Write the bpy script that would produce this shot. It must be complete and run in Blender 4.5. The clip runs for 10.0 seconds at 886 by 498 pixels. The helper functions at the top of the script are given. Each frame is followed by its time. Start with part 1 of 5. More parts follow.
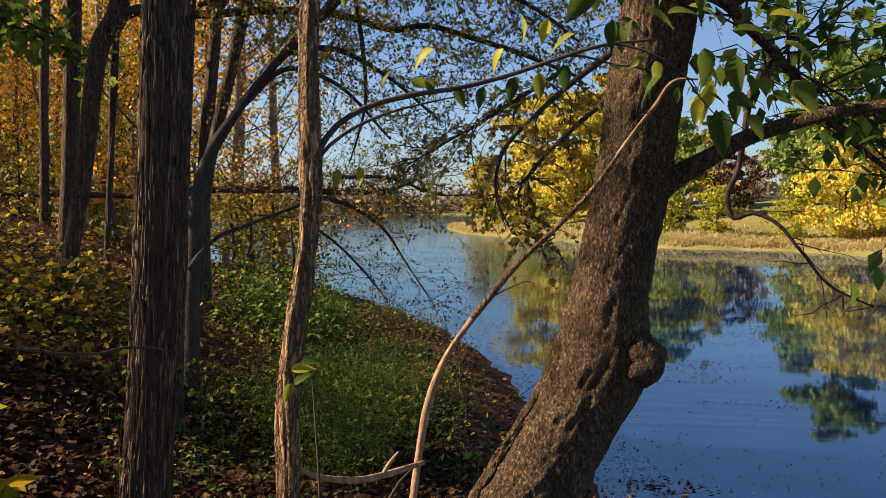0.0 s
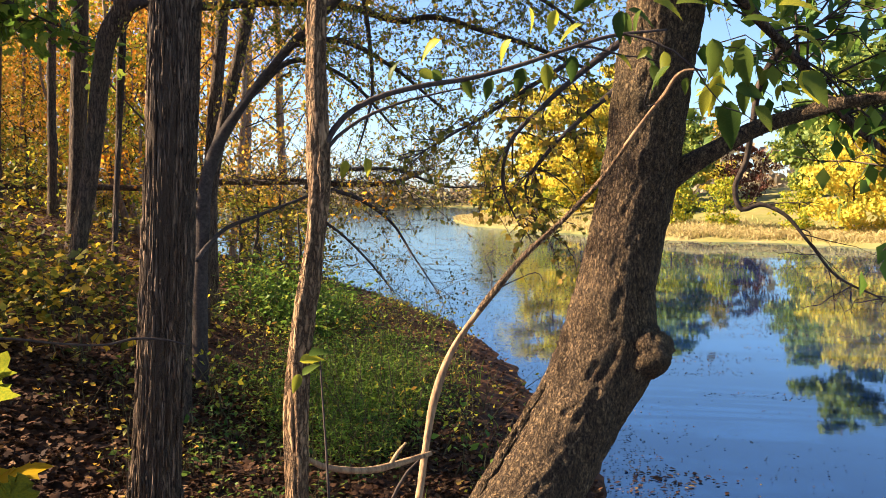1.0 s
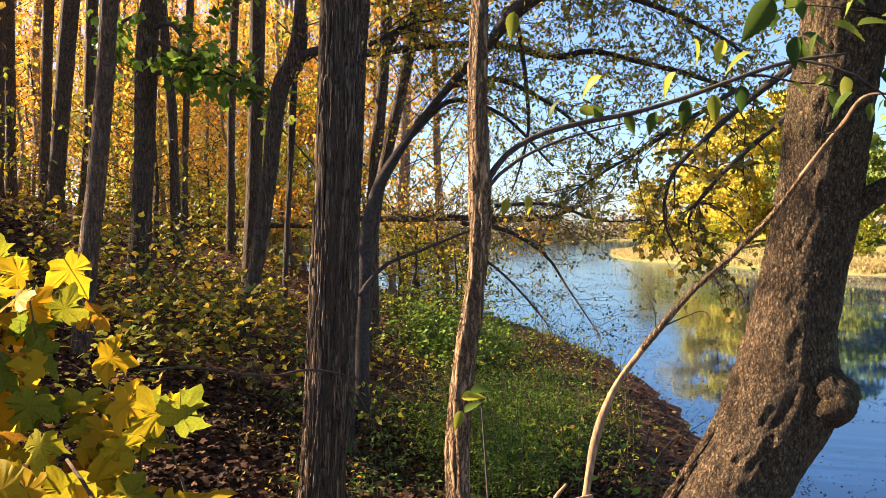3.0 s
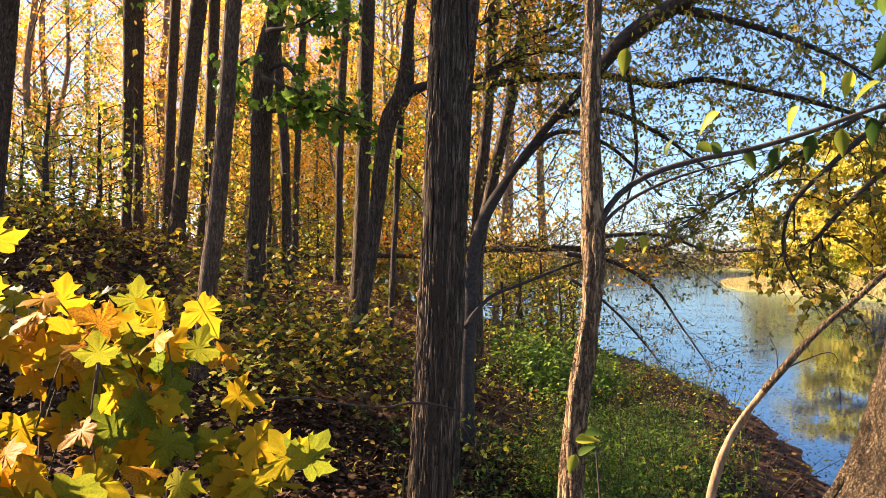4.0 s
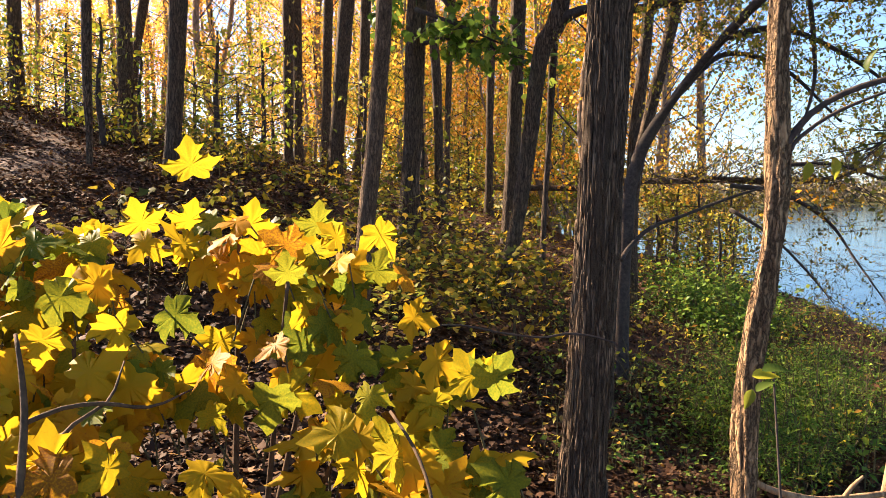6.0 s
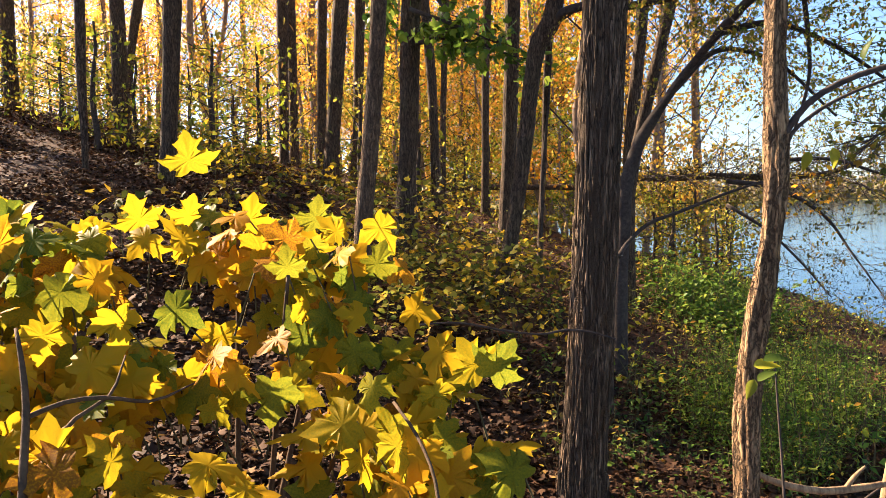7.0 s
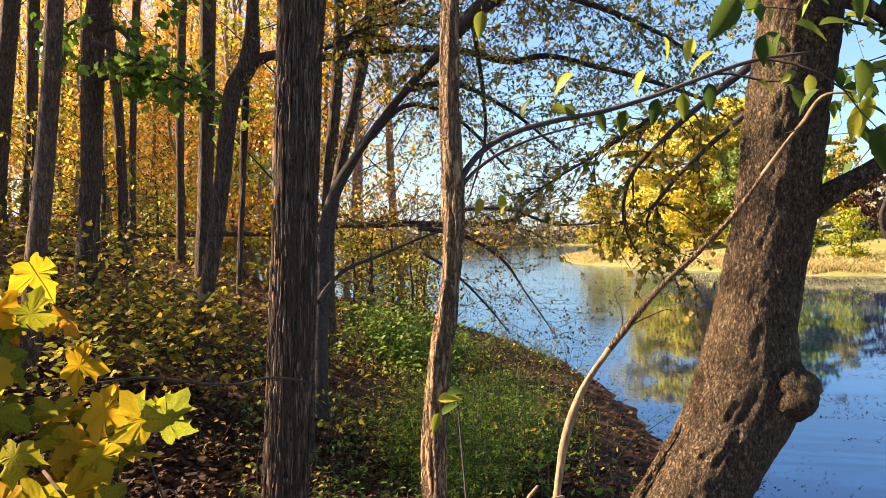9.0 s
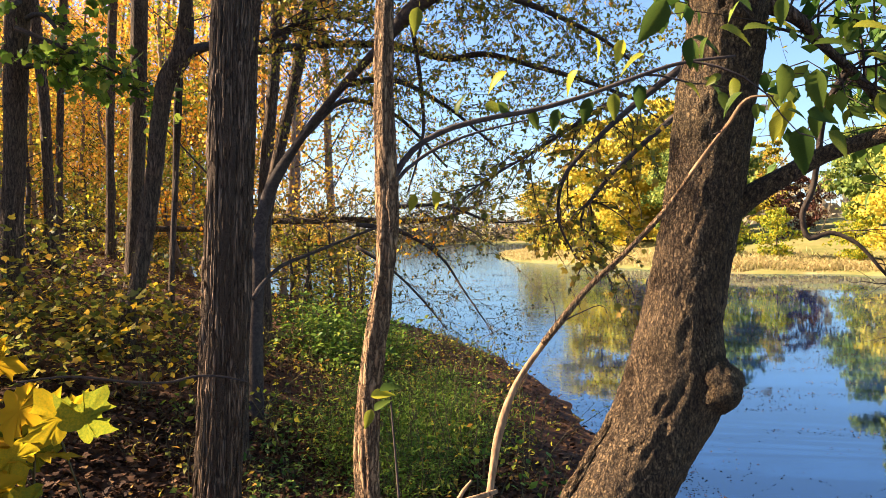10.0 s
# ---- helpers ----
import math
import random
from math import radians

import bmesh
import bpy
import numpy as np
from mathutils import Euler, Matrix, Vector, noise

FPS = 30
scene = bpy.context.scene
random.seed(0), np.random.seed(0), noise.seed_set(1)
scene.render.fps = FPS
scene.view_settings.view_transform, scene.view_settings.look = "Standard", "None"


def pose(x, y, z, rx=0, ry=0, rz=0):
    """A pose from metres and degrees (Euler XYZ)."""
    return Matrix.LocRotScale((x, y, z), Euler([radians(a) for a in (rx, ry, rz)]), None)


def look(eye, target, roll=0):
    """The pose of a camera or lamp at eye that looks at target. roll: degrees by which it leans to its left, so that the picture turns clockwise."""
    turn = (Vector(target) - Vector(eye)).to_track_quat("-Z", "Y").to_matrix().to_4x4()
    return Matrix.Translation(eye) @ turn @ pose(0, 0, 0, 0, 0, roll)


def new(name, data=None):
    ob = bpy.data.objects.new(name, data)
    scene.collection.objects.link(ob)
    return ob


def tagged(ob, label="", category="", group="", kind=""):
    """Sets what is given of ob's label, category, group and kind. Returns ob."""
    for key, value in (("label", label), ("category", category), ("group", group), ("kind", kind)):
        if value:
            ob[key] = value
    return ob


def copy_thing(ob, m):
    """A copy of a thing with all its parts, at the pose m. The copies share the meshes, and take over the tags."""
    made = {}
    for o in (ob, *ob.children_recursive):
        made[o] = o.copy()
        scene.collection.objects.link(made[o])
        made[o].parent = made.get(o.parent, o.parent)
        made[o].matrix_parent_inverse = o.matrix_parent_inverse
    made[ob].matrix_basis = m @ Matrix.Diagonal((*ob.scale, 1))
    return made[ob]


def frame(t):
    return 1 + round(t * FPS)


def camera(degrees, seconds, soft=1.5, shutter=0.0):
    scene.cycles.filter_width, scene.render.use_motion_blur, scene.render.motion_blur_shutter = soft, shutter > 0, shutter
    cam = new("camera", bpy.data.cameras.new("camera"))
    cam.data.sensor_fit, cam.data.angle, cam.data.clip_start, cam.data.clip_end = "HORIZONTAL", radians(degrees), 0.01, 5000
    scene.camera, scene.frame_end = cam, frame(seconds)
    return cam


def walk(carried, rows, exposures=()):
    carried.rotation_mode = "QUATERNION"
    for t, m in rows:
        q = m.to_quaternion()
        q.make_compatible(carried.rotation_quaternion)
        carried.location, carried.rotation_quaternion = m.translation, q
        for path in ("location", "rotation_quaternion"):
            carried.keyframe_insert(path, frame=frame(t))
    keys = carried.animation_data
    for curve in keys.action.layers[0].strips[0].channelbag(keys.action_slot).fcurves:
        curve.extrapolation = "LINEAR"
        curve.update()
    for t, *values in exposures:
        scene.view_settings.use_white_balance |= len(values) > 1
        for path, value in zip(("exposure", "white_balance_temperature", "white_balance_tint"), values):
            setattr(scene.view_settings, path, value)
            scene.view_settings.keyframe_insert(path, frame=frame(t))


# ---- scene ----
cam = camera(58.6, 10.0, soft=0.5)
PATH = [
    (0, (0.003, 0.111, -0.016), (0.001, 2.109, -0.117), 0.06),
    (0.5, (0.001, 0.108, -0.018), (-0.007, 2.105, -0.130), 0.04),
    (1, (-0.000, 0.108, -0.018), (-0.018, 2.105, -0.139), 0.02),
    (1.5, (-0.001, 0.110, -0.018), (-0.020, 2.106, -0.141), 0.05),
    (2, (-0.000, 0.109, -0.013), (-0.046, 2.104, -0.145), -0.10),
    (2.5, (-0.008, 0.110, -0.010), (-0.250, 2.091, -0.137), -0.52),
    (3, (-0.015, 0.106, -0.010), (-0.420, 2.064, -0.042), -0.51),
    (3.2, (-0.020, 0.104, -0.010), (-0.488, 2.049, -0.013), -0.25),
    (4.3, (-0.042, 0.090, 0.021), (-0.716, 1.971, 0.119), -0.28),
    (4.5, (-0.045, 0.087, 0.016), (-0.715, 1.962, 0.199), 0.12),
    (5, (-0.056, 0.082, 0.016), (-0.699, 1.962, 0.244), -0.17),
    (5.5, (-0.073, 0.086, 0.012), (-0.976, 1.870, 0.030), -0.32),
    (6, (-0.084, 0.091, 0.001), (-1.076, 1.823, -0.122), -0.37),
    (6.2, (-0.086, 0.088, -0.009), (-1.072, 1.822, -0.152), -0.22),
    (7.3, (-0.091, 0.094, -0.015), (-1.054, 1.845, -0.106), -1.89),
    (7.5, (-0.087, 0.102, -0.016), (-0.971, 1.896, -0.051), -1.42),
    (8, (-0.082, 0.109, -0.019), (-0.776, 1.985, -0.022), -1.45),
    (8.5, (-0.076, 0.115, -0.022), (-0.499, 2.070, -0.040), -1.40),
    (9, (-0.071, 0.122, -0.025), (-0.356, 2.101, -0.042), -1.25),
    (9.5, (-0.066, 0.126, -0.027), (-0.204, 2.121, -0.049), -0.96),
    (10, (-0.058, 0.122, -0.027), (-0.190, 2.118, -0.055), -0.93),
]
walk(cam, [(t, look(eye, target, roll)) for t, eye, target, roll in PATH], [(0, 1.57, 6400, 15), (0.3, 2.12, 6400, 15), (0.6, 2.39, 6400, 15), (1.2, 2.5, 6400, 15), (4.6, 2.52, 6400, 15), (5.8, 2.61, 6400, 15), (7.6, 2.61, 6400, 15), (8.6, 2.51, 6400, 15), (10, 2.51, 6400, 15)])

# ---- light ----
SUN_AZ, SUN_EL = radians(-86), radians(34)
to_sun = Vector((math.sin(SUN_AZ) * math.cos(SUN_EL), math.cos(SUN_AZ) * math.cos(SUN_EL), math.sin(SUN_EL)))
world = bpy.data.worlds.new("sky")
scene.world = world
world.use_nodes = True
wn = world.node_tree
sky = wn.nodes.new("ShaderNodeTexSky")
sky.sky_type, sky.sun_disc = "NISHITA", False
sky.sun_elevation, sky.sun_rotation = SUN_EL, SUN_AZ
sky.air_density, sky.dust_density, sky.ozone_density = 1.0, 0.9, 5.0
wn.links.new(sky.outputs[0], wn.nodes["Background"].inputs[0])
wn.nodes["Background"].inputs[1].default_value = 0.05
sun = new("sun", bpy.data.lights.new("sun", "SUN"))
sun.data.energy, sun.data.angle, sun.data.color = 5.0, radians(0.55), (1.0, 0.8, 0.55)
sun.matrix_world = look((0, 0, 30), Vector((0, 0, 30)) - to_sun)


# ---- materials ----
def material(name):
    m = bpy.data.materials.new(name)
    m.use_nodes = True
    n = m.node_tree.nodes
    return m, n, m.node_tree.links, n["Principled BSDF"], n["Material Output"]


def ramp(n, stops, mode="LINEAR"):
    r = n.new("ShaderNodeValToRGB")
    r.color_ramp.interpolation = mode
    while len(r.color_ramp.elements) < len(stops):
        r.color_ramp.elements.new(0.5)
    for e, (p, c) in zip(r.color_ramp.elements, stops):
        e.position, e.color = p, (*c, 1)
    return r


def noise_node(n, l, scale, detail=4, rough=0.6, vec=None, stretch=None):
    t = n.new("ShaderNodeTexNoise")
    t.inputs["Scale"].default_value, t.inputs["Detail"].default_value, t.inputs["Roughness"].default_value = scale, detail, rough
    if vec is not None:
        if stretch:
            mp = n.new("ShaderNodeMapping")
            mp.inputs["Scale"].default_value = stretch
            l.new(vec, mp.inputs[0])
            vec = mp.outputs[0]
        l.new(vec, t.inputs["Vector"])
    return t


def bark_material(name, dark, light, moss, grain=(60, 60, 7), bump=0.6, mossy=0.35, plates=None, gaps=(0.07, 0.55)):
    m, n, l, p, out = material(name)
    tc = n.new("ShaderNodeTexCoord").outputs["Object"]
    fine = noise_node(n, l, 1.0, 6, 0.65, tc, grain)
    big = noise_node(n, l, 2.3, 4, 0.6, tc)
    blot = noise_node(n, l, 9.0, 5, 0.7, tc)
    r1 = ramp(n, [(0.33, dark), (0.68, light)])
    l.new(fine.outputs[0], r1.inputs[0])
    mix = n.new("ShaderNodeMix")
    mix.data_type = "RGBA"
    r2 = ramp(n, [(0.5, (0, 0, 0)), (0.75, (mossy, mossy, mossy))])
    l.new(big.outputs[0], r2.inputs[0])
    l.new(r2.outputs[0], mix.inputs[0])
    l.new(r1.outputs[0], mix.inputs[6])
    mix.inputs[7].default_value = (*moss, 1)
    mul = n.new("ShaderNodeMix")
    mul.data_type, mul.blend_type = "RGBA", "MULTIPLY"
    mul.inputs[0].default_value = 0.7
    r3 = ramp(n, [(0.3, (0.55, 0.52, 0.5)), (0.7, (1.15, 1.12, 1.1))])
    l.new(blot.outputs[0], r3.inputs[0])
    l.new(mix.outputs[2], mul.inputs[6])
    l.new(r3.outputs[0], mul.inputs[7])
    l.new(mul.outputs[2], p.inputs["Base Color"])
    p.inputs["Roughness"].default_value = 0.88
    p.inputs["Specular IOR Level"].default_value = 0.25
    b = n.new("ShaderNodeBump")
    b.inputs["Strength"].default_value, b.inputs["Distance"].default_value = bump, 0.012
    l.new(fine.outputs[0], b.inputs["Height"])
    l.new(b.outputs[0], p.inputs["Normal"])
    if plates:
        # plates parted by irregular fissures, drawn out along the stem
        mp = n.new("ShaderNodeMapping")
        mp.inputs["Scale"].default_value = plates
        l.new(tc, mp.inputs[0])
        wob = noise_node(n, l, 1.0, 4, 0.65, tc, (plates[0] * 0.6, plates[1] * 0.6, plates[2] * 1.6))
        off = n.new("ShaderNodeVectorMath")
        off.operation = "MULTIPLY_ADD"
        l.new(wob.outputs["Color"], off.inputs[0])
        off.inputs[1].default_value = (2.6, 2.6, 2.6)
        l.new(mp.outputs[0], off.inputs[2])
        vor = n.new("ShaderNodeTexVoronoi")
        vor.feature = "DISTANCE_TO_EDGE"
        vor.inputs["Scale"].default_value = 1.0
        l.new(off.outputs[0], vor.inputs["Vector"])
        cell = n.new("ShaderNodeTexVoronoi")
        cell.inputs["Scale"].default_value = 1.0
        l.new(off.outputs[0], cell.inputs["Vector"])
        shade = n.new("ShaderNodeMapRange")
        shade.inputs[3].default_value, shade.inputs[4].default_value = 0.85, 1.15
        l.new(cell.outputs["Color"], shade.inputs[0])
        gap_ = ramp(n, [(0.0, (gaps[0],) * 3), (0.12, (gaps[1],) * 3), (0.3, (1.12,) * 3)])
        l.new(vor.outputs["Distance"], gap_.inputs[0])
        cr = n.new("ShaderNodeMix")
        cr.data_type, cr.blend_type, cr.inputs[0].default_value = "RGBA", "MULTIPLY", 1.0
        l.new(gap_.outputs[0], cr.inputs[6])
        l.new(shade.outputs[0], cr.inputs[7])
        m2 = n.new("ShaderNodeMix")
        m2.data_type, m2.blend_type = "RGBA", "MULTIPLY"
        m2.inputs[0].default_value = 0.9
        l.new(mul.outputs[2], m2.inputs[6])
        l.new(cr.outputs[2], m2.inputs[7])
        l.new(m2.outputs[2], p.inputs["Base Color"])
        b2 = n.new("ShaderNodeBump")
        b2.inputs["Strength"].default_value, b2.inputs["Distance"].default_value = 1.0, 0.014
        l.new(gap_.outputs[0], b2.inputs["Height"])
        l.new(b.outputs[0], b2.inputs["Normal"])
        l.new(b2.outputs[0], p.inputs["Normal"])
    return m


def leaf_material(name, stops, through_light=0.45, gloss=0.45, per_object=False, spots=0.25, spot_scale=25):
    m, n, l, p, out = material(name)
    if per_object:
        rnd = n.new("ShaderNodeObjectInfo").outputs["Random"]
    else:
        rnd = n.new("ShaderNodeNewGeometry").outputs["Random Per Island"]
    r = ramp(n, stops)
    tc = n.new("ShaderNodeTexCoord").outputs["Object"]
    ns = noise_node(n, l, spot_scale, 3, 0.6, tc)
    add = n.new("ShaderNodeMath")
    add.operation = "MULTIPLY_ADD"
    l.new(ns.outputs[0], add.inputs[0])
    add.inputs[1].default_value = spots
    sub = n.new("ShaderNodeMath")
    sub.operation = "SUBTRACT"
    l.new(rnd, sub.inputs[0])
    sub.inputs[1].default_value = spots * 0.5
    l.new(sub.outputs[0], add.inputs[2])
    l.new(add.outputs[0], r.inputs[0])
    l.new(r.outputs[0], p.inputs["Base Color"])
    p.inputs["Roughness"].default_value = gloss
    p.inputs["Specular IOR Level"].default_value = 0.09
    tr = n.new("ShaderNodeBsdfTranslucent")
    l.new(r.outputs[0], tr.inputs[0])
    ms = n.new("ShaderNodeMixShader")
    ms.inputs[0].default_value = through_light
    l.new(p.outputs[0], ms.inputs[1])
    l.new(tr.outputs[0], ms.inputs[2])
    l.new(ms.outputs[0], out.inputs[0])
    return m


BARK_SHAG = bark_material("shagbark", (0.088, 0.057, 0.036), (0.34, 0.23, 0.145), (0.22, 0.165, 0.1), (120, 120, 7), 0.8, 0.2, (62, 62, 2.2), (0.12, 0.75))
BARK_THIN = bark_material("thin_bark", (0.19, 0.108, 0.055), (0.46, 0.29, 0.145), (0.31, 0.22, 0.115), (90, 90, 16), 0.8, 0.25, (80, 80, 13), (0.22, 0.8))
BARK_LEAN = bark_material("scaly_bark", (0.055, 0.034, 0.02), (0.31, 0.205, 0.1), (0.21, 0.17, 0.065), (90, 90, 34), 1.0, 0.3, (85, 85, 40), (0.2, 0.75))
BARK_WOOD = bark_material("forest_bark", (0.06, 0.038, 0.024), (0.21, 0.138, 0.085), (0.12, 0.1, 0.05), (70, 70, 10), 0.6, 0.4, (46, 46, 7), (0.3, 0.85))
BARK_GREY = bark_material("grey_bark", (0.09, 0.055, 0.033), (0.28, 0.175, 0.1), (0.18, 0.135, 0.075), (60, 60, 12), 0.4, 0.4, (50, 50, 9), (0.4, 0.85))
# bark of the woods behind, its colour lightened to stand for glare
BARK_BACK = bark_material("glare_washed_bark", (0.12, 0.085, 0.06), (0.36, 0.26, 0.18), (0.2, 0.17, 0.1), (30, 30, 8), 0.4, 0.3)
BARK_TWIG = bark_material("twig_bark", (0.03, 0.022, 0.018), (0.09, 0.065, 0.05), (0.08, 0.07, 0.05), (40, 40, 40), 0.3)
BARK_SNAG = bark_material("weathered_branch", (0.14, 0.08, 0.044), (0.46, 0.295, 0.15), (0.28, 0.18, 0.1), (60, 60, 10), 0.5, 0.4)
BARK_SAP = bark_material("sapling_bark", (0.045, 0.026, 0.013), (0.12, 0.07, 0.035), (0.09, 0.065, 0.03), (70, 70, 30), 0.3)
STEM = bark_material("stem", (0.055, 0.045, 0.02), (0.13, 0.11, 0.045), (0.12, 0.11, 0.045), (60, 60, 30), 0.2)

YELLOW = [(0.0, (0.5, 0.42, 0.05)), (0.3, (0.82, 0.55, 0.07)), (0.65, (0.88, 0.5, 0.07)), (1.0, (0.72, 0.3, 0.05))]
ORANGE = [(0.0, (0.76, 0.45, 0.03)), (0.5, (0.78, 0.36, 0.03)), (1.0, (0.58, 0.19, 0.025))]
LIME = [(0.0, (0.12, 0.19, 0.02)), (0.5, (0.3, 0.31, 0.03)), (1.0, (0.55, 0.42, 0.03))]
OLIVE = [(0.0, (0.1, 0.13, 0.022)), (0.4, (0.27, 0.26, 0.035)), (0.75, (0.48, 0.35, 0.045)), (1.0, (0.48, 0.22, 0.04))]
GREEN = [(0.0, (0.04, 0.09, 0.015)), (0.6, (0.1, 0.17, 0.025)), (1.0, (0.2, 0.24, 0.04))]
DEAD = [(0.0, (0.024, 0.012, 0.007)), (0.4, (0.05, 0.024, 0.012)), (0.74, (0.088, 0.042, 0.02)), (0.91, (0.13, 0.068, 0.032)), (0.98, (0.2, 0.115, 0.05)), (1.0, (0.32, 0.18, 0.03))]
LEAF_YELLOW = leaf_material("yellow_leaf", YELLOW, 0.58)
LEAF_ORANGE = leaf_material("orange_leaf", ORANGE, 0.58)
LEAF_LIME = leaf_material("lime_leaf", LIME)
LEAF_OLIVE = leaf_material("olive_leaf", OLIVE, 0.5)
LEAF_GREEN = leaf_material("green_leaf", GREEN, 0.35)
LEAF_DEAD = leaf_material("dead_leaf", DEAD, 0.1, 0.7)
LEAF_MAPLE = leaf_material("near_maple_leaf", [(0.0, (0.11, 0.145, 0.015)), (0.22, (0.25, 0.23, 0.014)), (0.42, (0.45, 0.3, 0.01)), (0.75, (0.52, 0.29, 0.01)), (0.95, (0.48, 0.22, 0.012)), (1.0, (0.3, 0.13, 0.016))], 0.58, 0.5, True, 0.55, 22)
LEAF_ELM = leaf_material("near_elm_leaf", [(0.0, (0.04, 0.075, 0.015)), (0.55, (0.11, 0.15, 0.025)), (0.8, (0.28, 0.28, 0.03)), (1.0, (0.5, 0.45, 0.04))], 0.5, 0.4, True, 0.3, 30)
LEAF_GOLD = leaf_material("gold_leaf", [(0.0, (0.3, 0.32, 0.05)), (0.5, (0.56, 0.45, 0.055)), (1.0, (0.62, 0.42, 0.05))], 0.42)
LEAF_FAR = leaf_material("far_green_leaf", [(0.0, (0.08, 0.13, 0.035)), (0.6, (0.2, 0.26, 0.055)), (1.0, (0.38, 0.37, 0.08))], 0.42)
LEAF_SEED = leaf_material("seedling_leaf", [(0.0, (0.055, 0.075, 0.016)), (0.35, (0.16, 0.145, 0.02)), (0.7, (0.36, 0.24, 0.02)), (1.0, (0.6, 0.36, 0.024))], 0.5)
LEAF_HERB = leaf_material("herb_leaf", [(0.0, (0.045, 0.095, 0.014)), (0.5, (0.14, 0.23, 0.03)), (0.85, (0.22, 0.3, 0.04)), (1.0, (0.3, 0.32, 0.045))], 0.45)
LEAF_DIM = leaf_material("dull_olive_leaf", [(0.0, (0.045, 0.05, 0.016)), (0.6, (0.1, 0.09, 0.025)), (1.0, (0.2, 0.13, 0.03))], 0.35)
LEAF_RUSSET = leaf_material("russet_olive_leaf", [(0.0, (0.09, 0.1, 0.02)), (0.5, (0.22, 0.19, 0.03)), (1.0, (0.36, 0.2, 0.03))], 0.42)
# leaves of the far shore, with the haze of distance mixed into the colour
LEAF_HAZE = leaf_material("hazed_woods_leaf", [(0.0, (0.13, 0.12, 0.09)), (0.6, (0.22, 0.18, 0.12)), (1.0, (0.32, 0.23, 0.12))], 0.35)
LEAF_RED = leaf_material("dark_red_leaf", [(0.0, (0.06, 0.025, 0.02)), (1.0, (0.14, 0.06, 0.04))], 0.3)
REED = leaf_material("dry_grass", [(0.0, (0.3, 0.23, 0.1)), (0.5, (0.4, 0.31, 0.13)), (0.8, (0.48, 0.38, 0.17)), (1.0, (0.32, 0.3, 0.1))], 0.4, 0.7)


def ground_material():
    m, n, l, p, out = material("forest_floor")
    pos = n.new("ShaderNodeNewGeometry").outputs["Position"]
    a = noise_node(n, l, 9, 6, 0.7, pos)
    b = noise_node(n, l, 0.8, 4, 0.6, pos)
    litter = ramp(n, [(0.32, (0.024, 0.012, 0.007)), (0.5, (0.08, 0.038, 0.019)), (0.72, (0.14, 0.066, 0.03))])
    l.new(a.outputs[0], litter.inputs[0])
    far = noise_node(n, l, 0.35, 5, 0.7, pos)
    grass = ramp(n, [(0.3, (0.1, 0.11, 0.03)), (0.5, (0.18, 0.16, 0.05)), (0.7, (0.26, 0.2, 0.09))])
    l.new(far.outputs[0], grass.inputs[0])
    sep = n.new("ShaderNodeSeparateXYZ")
    l.new(pos, sep.inputs[0])
    sm = n.new("ShaderNodeMapRange")
    sm.inputs[1].default_value, sm.inputs[2].default_value = 20, 30
    ad = n.new("ShaderNodeMath")
    ad.operation = "MULTIPLY_ADD"
    l.new(sep.outputs[0], ad.inputs[0])
    ad.inputs[1].default_value = 1.2
    l.new(sep.outputs[1], ad.inputs[2])
    l.new(ad.outputs[0], sm.inputs[0])
    mix = n.new("ShaderNodeMix")
    mix.data_type = "RGBA"
    l.new(sm.outputs[0], mix.inputs[0])
    l.new(litter.outputs[0], mix.inputs[6])
    l.new(grass.outputs[0], mix.inputs[7])
    mul = n.new("ShaderNodeMix")
    mul.data_type, mul.blend_type, mul.inputs[0].default_value = "RGBA", "MULTIPLY", 0.6
    r = ramp(n, [(0.3, (0.6, 0.6, 0.6)), (0.7, (1.1, 1.1, 1.1))])
    l.new(b.outputs[0], r.inputs[0])
    l.new(mix.outputs[2], mul.inputs[6])
    l.new(r.outputs[0], mul.inputs[7])
    l.new(mul.outputs[2], p.inputs["Base Color"])
    p.inputs["Roughness"].default_value = 0.95
    p.inputs["Specular IOR Level"].default_value = 0.1
    bp = n.new("ShaderNodeBump")
    bp.inputs["Strength"].default_value, bp.inputs["Distance"].default_value = 0.5, 0.02
    l.new(a.outputs[0], bp.inputs["Height"])
    l.new(bp.outputs[0], p.inputs["Normal"])
    return m


